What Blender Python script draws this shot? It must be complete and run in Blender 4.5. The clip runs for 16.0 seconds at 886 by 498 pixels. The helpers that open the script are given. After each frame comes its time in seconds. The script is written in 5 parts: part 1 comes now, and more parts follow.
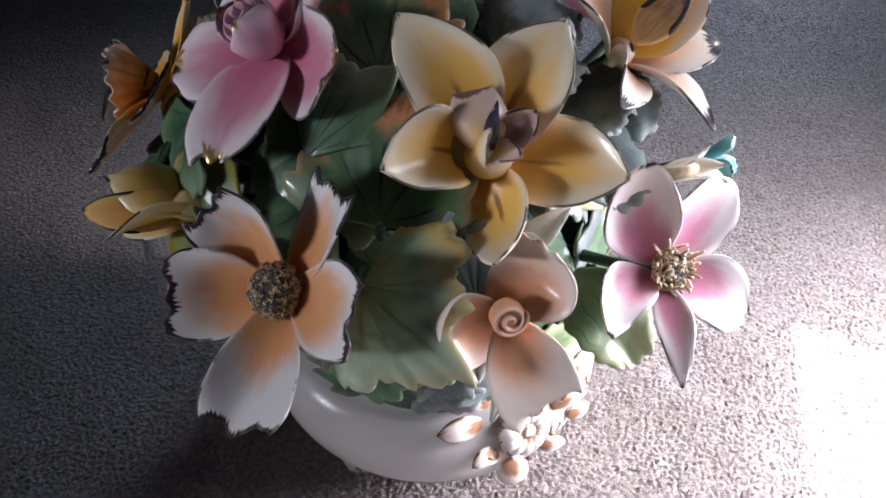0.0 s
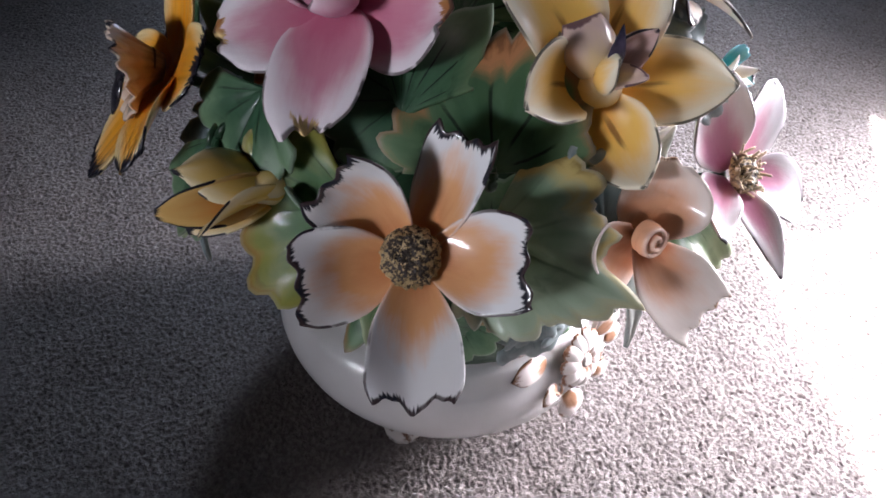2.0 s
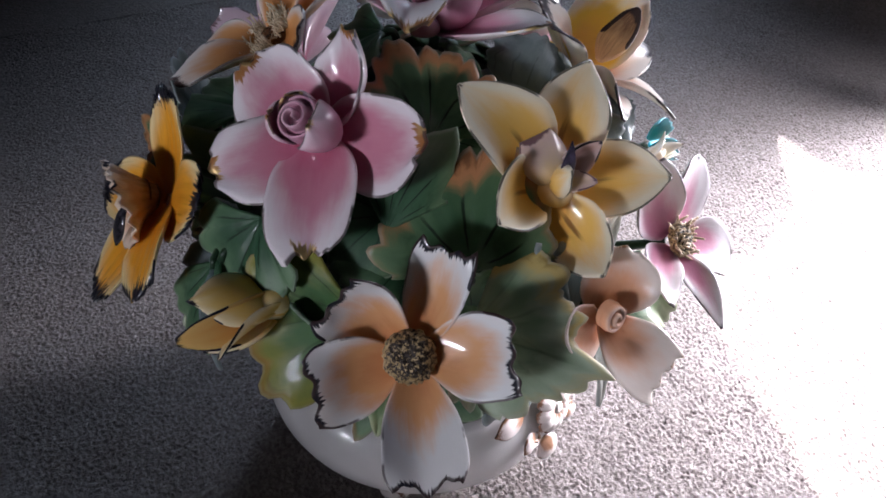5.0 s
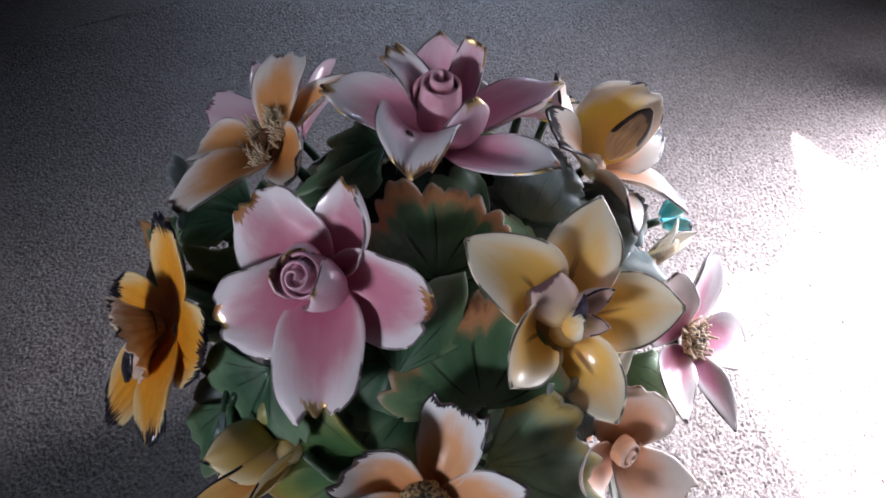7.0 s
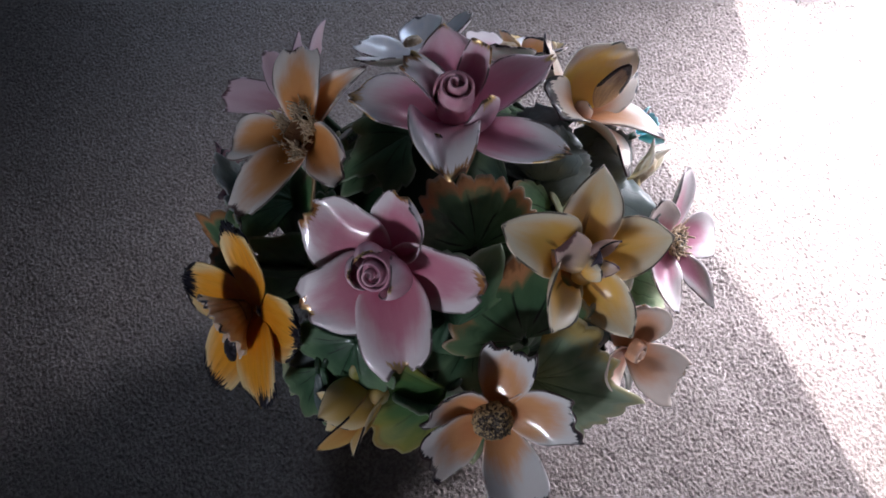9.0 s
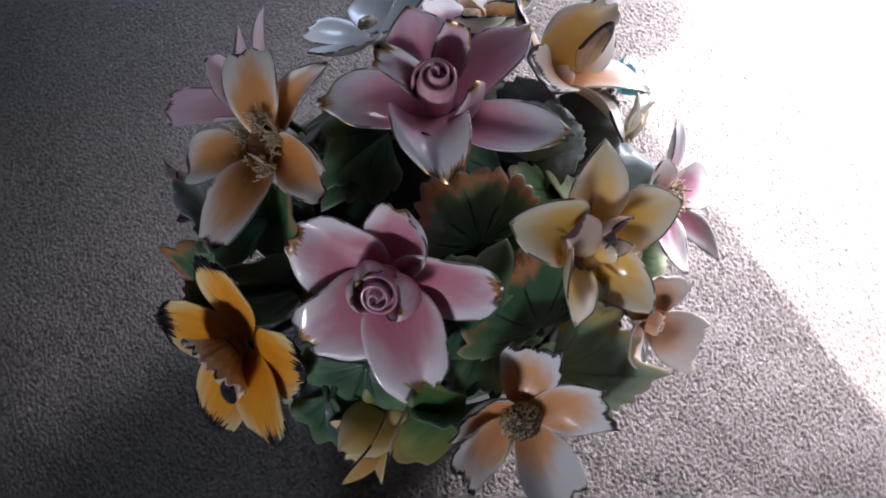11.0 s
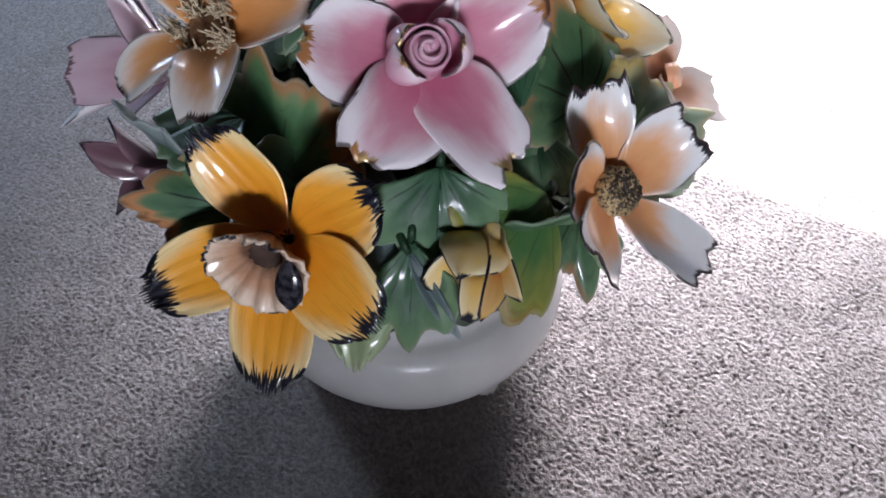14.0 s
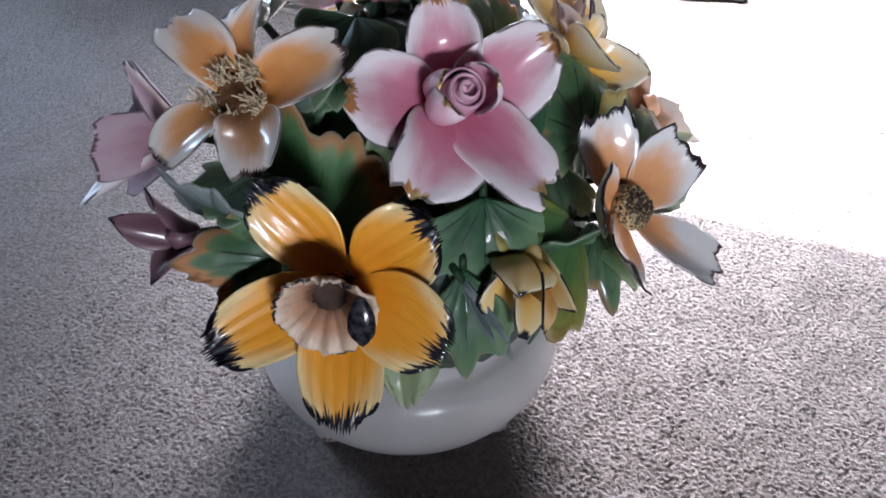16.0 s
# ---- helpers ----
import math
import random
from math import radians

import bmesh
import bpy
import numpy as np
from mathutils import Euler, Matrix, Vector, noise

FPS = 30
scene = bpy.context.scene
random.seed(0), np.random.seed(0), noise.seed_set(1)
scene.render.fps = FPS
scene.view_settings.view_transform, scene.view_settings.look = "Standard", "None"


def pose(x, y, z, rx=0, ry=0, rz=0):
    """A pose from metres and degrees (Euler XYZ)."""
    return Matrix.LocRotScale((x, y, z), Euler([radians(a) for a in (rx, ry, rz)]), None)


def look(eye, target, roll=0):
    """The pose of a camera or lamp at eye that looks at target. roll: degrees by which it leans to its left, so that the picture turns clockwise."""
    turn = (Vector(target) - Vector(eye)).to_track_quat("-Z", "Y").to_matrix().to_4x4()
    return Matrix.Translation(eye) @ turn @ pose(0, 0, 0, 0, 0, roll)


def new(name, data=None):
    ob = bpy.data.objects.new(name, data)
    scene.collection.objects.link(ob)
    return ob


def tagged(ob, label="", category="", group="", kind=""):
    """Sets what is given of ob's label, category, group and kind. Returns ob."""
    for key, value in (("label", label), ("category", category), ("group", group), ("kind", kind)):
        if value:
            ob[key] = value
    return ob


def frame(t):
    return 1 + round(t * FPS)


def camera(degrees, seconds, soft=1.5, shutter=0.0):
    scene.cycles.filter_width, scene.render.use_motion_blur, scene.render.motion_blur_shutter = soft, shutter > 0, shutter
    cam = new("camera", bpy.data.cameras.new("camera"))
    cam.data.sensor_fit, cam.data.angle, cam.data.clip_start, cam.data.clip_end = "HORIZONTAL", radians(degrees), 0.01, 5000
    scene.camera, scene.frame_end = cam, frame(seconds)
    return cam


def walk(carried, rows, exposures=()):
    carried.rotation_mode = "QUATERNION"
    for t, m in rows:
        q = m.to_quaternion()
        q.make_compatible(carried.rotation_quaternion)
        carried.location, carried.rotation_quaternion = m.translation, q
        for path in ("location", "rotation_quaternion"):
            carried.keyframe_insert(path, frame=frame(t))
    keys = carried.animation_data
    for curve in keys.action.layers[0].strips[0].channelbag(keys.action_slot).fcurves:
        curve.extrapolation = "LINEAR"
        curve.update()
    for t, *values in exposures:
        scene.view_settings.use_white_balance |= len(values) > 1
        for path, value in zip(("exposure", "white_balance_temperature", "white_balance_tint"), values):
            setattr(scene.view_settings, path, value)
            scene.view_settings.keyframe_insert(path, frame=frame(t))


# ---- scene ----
cam = camera(58.9, 16.0, 1.7, 0.2)
PATH = [
    (0, (0.028, 0.022, 0.449), (0.056, 1.446, -0.954), 0.5),
    (0.5, (-0.011, 0.03, 0.439), (0.179, 1.431, -0.975), 2.3),
    (1, (-0.042, 0.041, 0.432), (0.279, 1.389, -1.01), 4.6),
    (1.5, (-0.061, 0.042, 0.426), (0.327, 1.366, -1.022), 3.1),
    (2, (-0.094, 0.042, 0.434), (0.398, 1.331, -1.014), 4.4),
    (2.5, (-0.108, 0.038, 0.44), (0.488, 1.276, -1.013), 6.8),
    (3, (-0.11, 0.043, 0.452), (0.503, 1.275, -0.999), 5.4),
    (3.5, (-0.114, 0.043, 0.463), (0.522, 1.23, -1.016), 4.7),
    (4, (-0.115, 0.042, 0.476), (0.541, 1.292, -0.94), 3.7),
    (4.2, (-0.118, 0.041, 0.481), (0.53, 1.302, -0.93), 3.4),
    (6.3, (-0.106, 0.087, 0.501), (0.548, 1.309, -0.941), 3.3),
    (6.5, (-0.1, 0.097, 0.515), (0.543, 1.312, -0.937), 3.2),
    (7, (-0.085, 0.12, 0.551), (0.482, 1.231, -1.012), 1.1),
    (7.5, (-0.091, 0.14, 0.609), (0.418, 1.078, -1.083), -1.1),
    (8, (-0.103, 0.158, 0.644), (0.392, 0.936, -1.131), -2.7),
    (8.5, (-0.114, 0.165, 0.659), (0.391, 0.835, -1.156), 0.1),
    (8.7, (-0.112, 0.17, 0.66), (0.358, 0.838, -1.166), -0.8),
    (10.8, (-0.086, 0.218, 0.651), (0.353, 0.715, -1.236), 2.0),
    (11, (-0.103, 0.232, 0.642), (0.384, 0.664, -1.249), 3.0),
    (11.5, (-0.137, 0.263, 0.616), (0.477, 0.601, -1.257), 5.9),
    (12, (-0.146, 0.253, 0.558), (0.576, 0.641, -1.266), 3.1),
    (12.5, (-0.17, 0.246, 0.519), (0.663, 0.769, -1.223), 0.3),
    (13, (-0.207, 0.241, 0.49), (0.785, 0.73, -1.177), 2.3),
    (13.5, (-0.257, 0.241, 0.482), (0.871, 0.681, -1.109), 3.1),
    (14, (-0.3, 0.248, 0.473), (0.962, 0.557, -1.048), 1.8),
    (14.5, (-0.342, 0.255, 0.467), (1.03, 0.481, -0.971), 2.9),
    (15, (-0.358, 0.287, 0.465), (1.088, 0.473, -0.905), 3.0),
    (15.5, (-0.351, 0.305, 0.464), (1.094, 0.415, -0.914), 3.8),
    (16, (-0.34, 0.305, 0.472), (1.104, 0.401, -0.908), 2.4),
]
walk(cam, [(t, look(eye, target, roll)) for t, eye, target, roll in PATH], [(0.0, 2.0, 6400, 20), (0.8, 2.22, 6400, 20), (2.2, 2.10, 6350, 19), (4.0, 1.80, 6300, 19), (6.4, 2.10, 6250, 19), (7.2, 2.10, 6250, 19), (8.5, 1.5, 6250, 19), (10.8, 1.65, 6250, 18), (12.5, 2.6, 6150, 17), (13.2, 2.62, 6150, 17), (14.2, 2.5, 6200, 16), (16.0, 2.45, 6200, 16)])

# ---- light ----
world = bpy.data.worlds.new("world")
scene.world = world
world.use_nodes = True
SUN_EL, SUN_DIR = 58.0, Vector((0.88, 0.47, 0)).normalized()
_n = world.node_tree.nodes
_sky = _n.new("ShaderNodeTexSky")
_sky.sky_type, _sky.sun_disc = "NISHITA", False
_sky.sun_elevation, _sky.sun_rotation = radians(SUN_EL), math.atan2(SUN_DIR.x, SUN_DIR.y)
world.node_tree.links.new(_sky.outputs[0], _n["Background"].inputs[0])
_n["Background"].inputs[1].default_value = 0.02

_sun = bpy.data.lights.new("sun", "SUN")
_sun.energy, _sun.angle, _sun.color = 5.0, radians(0.53), (1.0, 0.97, 0.93)
sun = new("sun", _sun)
_up = Vector((SUN_DIR.x * math.cos(radians(SUN_EL)), SUN_DIR.y * math.cos(radians(SUN_EL)), math.sin(radians(SUN_EL))))
sun.matrix_world = look(_up * 5, (0, 0, 0))


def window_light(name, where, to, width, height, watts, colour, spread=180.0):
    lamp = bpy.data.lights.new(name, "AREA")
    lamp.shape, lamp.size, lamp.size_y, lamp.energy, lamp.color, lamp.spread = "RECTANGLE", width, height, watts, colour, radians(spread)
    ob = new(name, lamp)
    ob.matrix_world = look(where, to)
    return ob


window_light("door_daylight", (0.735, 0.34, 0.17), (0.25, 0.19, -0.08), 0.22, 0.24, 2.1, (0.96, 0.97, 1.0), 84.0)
window_light("door_skylight", (0.74, 0.33, 0.56), (0.40, 0.22, 0.0), 0.34, 0.30, 0.95, (0.96, 0.97, 1.0), 78.0)
# added fill lamp: a narrow beam that brightens the flowers, no known window
window_light("flower_fill", (-2.03, -0.45, 0.72), (-0.03, 0.32, 0.275), 0.94, 0.16, 0.150, (0.90, 0.95, 1.0), 18.0)
# added bluish fill lamp that brightens the north carpet, its opening invented
window_light("carpet_fill", (0.93, 1.50, 0.55), (0.40, 0.78, 0.0), 0.56, 0.48, 0.62, (0.62, 0.81, 1.0), 42.0)

# ---- materials ----


def node(tree, kind, **inputs):
    n = tree.nodes.new(kind)
    for key, value in inputs.items():
        n.inputs[int(key[1:]) if key[0] == "_" and key[1:].isdigit() else key].default_value = value
    return n


class Mat:
    """A small builder of node materials."""

    def __init__(self, name, rough=0.5, metal=0.0, coat=0.0):
        self.m = bpy.data.materials.new(name)
        self.m.use_nodes = True
        self.t = self.m.node_tree
        self.b = self.t.nodes["Principled BSDF"]
        self.b.inputs["Roughness"].default_value = rough
        self.b.inputs["Metallic"].default_value = metal
        self.b.inputs["Coat Weight"].default_value = coat
        if coat:
            self.b.inputs["Specular IOR Level"].default_value = 0.25
        self.b.inputs["Coat Roughness"].default_value = 0.04
        self.cache = {}

    def link(self, a, b):
        self.t.links.new(a, b)

    def put(self, socket, value):
        if isinstance(value, (int, float)):
            socket.default_value = value
        elif isinstance(value, tuple):
            socket.default_value = (*value, 1.0) if len(value) == 3 and len(socket.default_value) == 4 else value
        else:
            self.link(value, socket)

    def math(self, op, a, b=0.0, c=0.0):
        n = self.t.nodes.new("ShaderNodeMath")
        n.operation = op
        for i, v in enumerate((a, b, c)):
            self.put(n.inputs[i], v)
        return n.outputs[0]

    def step(self, value, low, high):
        n = self.t.nodes.new("ShaderNodeMapRange")
        n.interpolation_type = "SMOOTHSTEP"
        self.put(n.inputs["Value"], value)
        self.put(n.inputs["From Min"], low)
        self.put(n.inputs["From Max"], high)
        return n.outputs["Result"]

    def mix(self, f, a, b, blend="MIX"):
        n = self.t.nodes.new("ShaderNodeMix")
        n.data_type, n.blend_type = "RGBA", blend
        self.put(n.inputs[0], f)
        self.put(n.inputs[6], a)
        self.put(n.inputs[7], b)
        return n.outputs[2]

    def uv(self):
        """u along the piece, a the distance from its middle line, v across."""
        if "uv" not in self.cache:
            n = self.t.nodes.new("ShaderNodeUVMap")
            s = self.t.nodes.new("ShaderNodeSeparateXYZ")
            self.link(n.outputs[0], s.inputs[0])
            a = self.math("ABSOLUTE", self.math("MULTIPLY_ADD", s.outputs[1], 2.0, -1.0))
            self.cache["uv"] = (s.outputs[0], a, s.outputs[1], n.outputs[0])
        return self.cache["uv"]

    def noise(self, scale, detail=3.0, where="object", stretch=None, rough=0.5):
        if where == "uv":
            vec = self.uv()[3]
        else:
            if "tc" not in self.cache:
                self.cache["tc"] = self.t.nodes.new("ShaderNodeTexCoord")
            vec = self.cache["tc"].outputs["Object"]
        if stretch or where == "uv":
            mp = self.t.nodes.new("ShaderNodeMapping")
            self.link(vec, mp.inputs[0])
            mp.inputs["Scale"].default_value = stretch or (1, 1, 1)
            # every piece takes its own stretch of the pattern
            oi = self.t.nodes.new("ShaderNodeObjectInfo")
            cb = self.t.nodes.new("ShaderNodeCombineXYZ")
            r = self.math("MULTIPLY", oi.outputs["Random"], 37.0)
            self.link(r, cb.inputs[0])
            self.link(r, cb.inputs[2])
            self.link(cb.outputs[0], mp.inputs["Location"])
            vec = mp.outputs[0]
        n = self.t.nodes.new("ShaderNodeTexNoise")
        self.link(vec, n.inputs["Vector"])
        n.inputs["Scale"].default_value, n.inputs["Detail"].default_value, n.inputs["Roughness"].default_value = scale, detail, rough
        return n.outputs[0]

    def colour(self, c):
        self.put(self.b.inputs["Base Color"], c)
        return self

    def bump(self, height, strength=0.3, distance=0.001):
        n = self.t.nodes.new("ShaderNodeBump")
        n.inputs["Strength"].default_value, n.inputs["Distance"].default_value = strength, distance
        self.link(height, n.inputs["Height"])
        self.link(n.outputs[0], self.b.inputs["Normal"])
        return self


def petal_glaze(name, inner, outer, edge=None, near=0.3, far=0.75, deep=None, edge_from=0.9, rim=0.0, streaks=0.0, ragged=0.05, tint=None, spread=0.45, stroke=None, edge_mid=False, gilt=False, line=None):
    """Hand-painted porcelain: a deep tone at the heart of the petal that fades to a pale margin, with a brushed dark edge."""
    m = Mat(name, rough=0.3, coat=0.45)
    u, a, v, _ = m.uv()
    soft = m.noise(3.0, 3.0, "uv", (1.0, 1.6, 1.0))
    brush = m.noise(1.0, 2.0, "uv", (3.0, 34.0, 1.0))
    way = m.math("ADD", m.math("MULTIPLY", u, 0.8), m.math("MULTIPLY", m.math("POWER", a, 2.2), spread))
    way = m.math("ADD", way, m.math("MULTIPLY_ADD", soft, 0.34, -0.17))
    way = m.math("ADD", way, m.math("MULTIPLY_ADD", brush, 0.07, -0.035))
    col = m.mix(m.step(way, near, far), inner, outer)
    if deep:
        col = m.mix(m.math("MULTIPLY", m.step(way, near + 0.02, near - 0.28), 0.8), col, deep)
    if tint:
        blot = m.step(m.noise(2.2, 2.0, "uv"), 0.52, 0.75)
        col = m.mix(m.math("MULTIPLY", blot, 0.35), col, tint)
    if streaks:
        col = m.mix(m.math("MULTIPLY", m.step(brush, 0.5, 0.68), streaks), col, tuple(0.55 * c for c in inner))
    if stroke:
        # one brush stroke up the middle line from the foot
        line = m.step(m.math("ADD", a, m.math("MULTIPLY_ADD", soft, 0.2, -0.1)), 0.10, 0.02)
        line = m.math("MULTIPLY", line, m.math("MULTIPLY", m.step(u, 0.10, 0.24), m.step(m.math("ADD", u, m.math("MULTIPLY_ADD", brush, 0.2, -0.1)), 0.56, 0.36)))
        col = m.mix(m.math("MULTIPLY", line, 0.8), col, stroke)
    if edge:
        wild = m.math("MULTIPLY_ADD", brush, 3.2 * ragged, -1.6 * ragged)
        side = m.math("MULTIPLY", m.math("MULTIPLY_ADD", a, 1.0, rim - 0.03), m.step(u, 0.55 - rim * 4, 0.85 - rim * 4))
        reach = m.math("MAXIMUM", u, side)
        gate = m.math("MULTIPLY_ADD", m.noise(1.7, 1.0, "uv", (1, 1, 1)), 0.22, -0.11)
        mask = m.step(m.math("ADD", m.math("ADD", reach, wild), gate), edge_from, edge_from + 0.035)
        if edge_mid:
            off = m.math("ADD", a, m.math("MULTIPLY_ADD", soft, 0.9, -0.45))
            mask = m.math("MULTIPLY", mask, m.step(off, 0.55, 0.42))
        col = m.mix(mask, col, edge)
        if gilt:
            # gold lustre brushed over part of the edge
            leafed = m.math("MULTIPLY", mask, m.step(m.noise(2.3, 1.0, "uv", (1, 1, 1)), 0.46, 0.54))
            col = m.mix(leafed, col, (0.78, 0.56, 0.26))
            m.put(m.b.inputs["Metallic"], m.math("MULTIPLY", leafed, 0.9))
    if line:
        # a thin broken line drawn round the rim
        rim_ = m.math("MAXIMUM", m.step(a, 0.955, 0.985), m.step(u, 0.965, 0.988))
        rim_ = m.math("MULTIPLY", m.math("MULTIPLY", rim_, m.step(u, 0.35, 0.6)), m.step(soft, 0.42, 0.50))
        col = m.mix(m.math("MULTIPLY", rim_, 0.85), col, line)
    m.colour(col)
    m.put(m.b.inputs["Roughness"], m.math("MULTIPLY_ADD", m.noise(180.0, 2.0), 0.16, 0.26))
    m.bump(m.math("ADD", m.math("MULTIPLY", brush, streaks * 1.5 + 0.12), m.noise(75.0, 2.5)), 0.22, 0.0014)
    return m.m


def leaf_glaze(name, green, pale, tip, tip_from=0.86, veins=0.7, brown=0.5, lean=0.0, rays=5.0, coat=0.24):
    """Green-glazed porcelain leaf: a soft wash of dark and pale glaze, dark strokes brushed out from the foot, a scorched or
    yellow margin; lean: how far the margin's colour keeps to one side."""
    m = Mat(name, rough=0.38, coat=coat)
    u, a, v, _ = m.uv()
    soft = m.noise(1.7, 3.0, "uv", (1.0, 1.2, 1.0))
    wash = m.noise(3.1, 4.0, "uv", (1.3, 1.0, 1.0), rough=0.6)
    fine = m.noise(1.0, 3.0, "uv", (4.0, 26.0, 1.0))
    way = m.math("ADD", m.math("MULTIPLY", m.math("POWER", u, 1.6), 0.62), m.math("MULTIPLY", m.math("POWER", a, 3.0), 0.12))
    way = m.math("ADD", way, m.math("MULTIPLY_ADD", soft, 0.9, -0.45))
    way = m.math("ADD", way, m.math("MULTIPLY_ADD", fine, 0.20, -0.10))
    col = m.mix(m.step(way, 0.05, 0.85), green, pale)
    col = m.mix(m.math("MULTIPLY", m.step(wash, 0.54, 0.70), 0.45), col, tuple(0.42 * c for c in green))
    # strokes that run out from the foot and break off before the margin
    bent = m.math("ADD", v, m.math("MULTIPLY_ADD", soft, 0.10, -0.05))
    line = m.math("ABSOLUTE", m.math("SUBTRACT", m.math("FRACT", m.math("MULTIPLY", bent, rays)), 0.5))
    thin = m.math("DIVIDE", 0.05, m.math("ADD", u, 0.25))
    inside = m.math("MULTIPLY", m.step(m.math("ADD", u, m.math("MULTIPLY", fine, 0.3)), 0.32, 0.44), m.step(m.math("ADD", u, m.math("MULTIPLY", wash, 0.6)), 1.02, 0.86))
    stroke = m.math("MULTIPLY", m.step(line, thin, m.math("MULTIPLY", thin, 0.35)), inside)
    col = m.mix(m.math("MULTIPLY", stroke, veins), col, tuple(0.12 * c for c in green))
    reach = m.math("ADD", u, m.math("MULTIPLY_ADD", wash, 0.5, -0.25))
    reach = m.math("ADD", reach, m.math("MULTIPLY", m.math("SUBTRACT", v, 0.5), lean))
    reach = m.math("ADD", reach, m.math("MULTIPLY", a, -0.30 if not lean else 0.0))
    mask = m.step(reach, tip_from, tip_from + 0.22)
    col = m.mix(m.math("MULTIPLY", mask, brown), col, tip)
    dark = m.math("MULTIPLY", m.step(reach, tip_from + 0.20, tip_from + 0.34), m.step(fine, 0.42, 0.6))
    col = m.mix(m.math("MULTIPLY", dark, brown), col, tuple(0.35 * c for c in tip))
    # the margin, where the glaze runs thin
    col = m.mix(m.math("MULTIPLY", m.step(u, 0.955, 0.99), 0.4), col, tuple(0.5 * c + 0.2 for c in pale))
    m.colour(col)
    m.put(m.b.inputs["Roughness"], m.math("MULTIPLY_ADD", m.noise(120.0, 2.0), 0.25, 0.32))
    m.bump(m.math("ADD", m.math("MULTIPLY", stroke, -0.06), m.noise(55.0, 2.5)), 0.45, 0.0024)
    return m.m


def plain_glaze(name, c1, c2, scale=60.0, rough=0.15, metal=0.0, bump=0.1):
    m = Mat(name, rough=rough, metal=metal, coat=0.0 if metal or rough > 0.5 else 0.3)
    m.colour(m.mix(m.step(m.noise(scale, 4.0), 0.35, 0.7), c1, c2))
    m.bump(m.noise(scale * 2.5, 3.0), bump, 0.001)
    return m.m


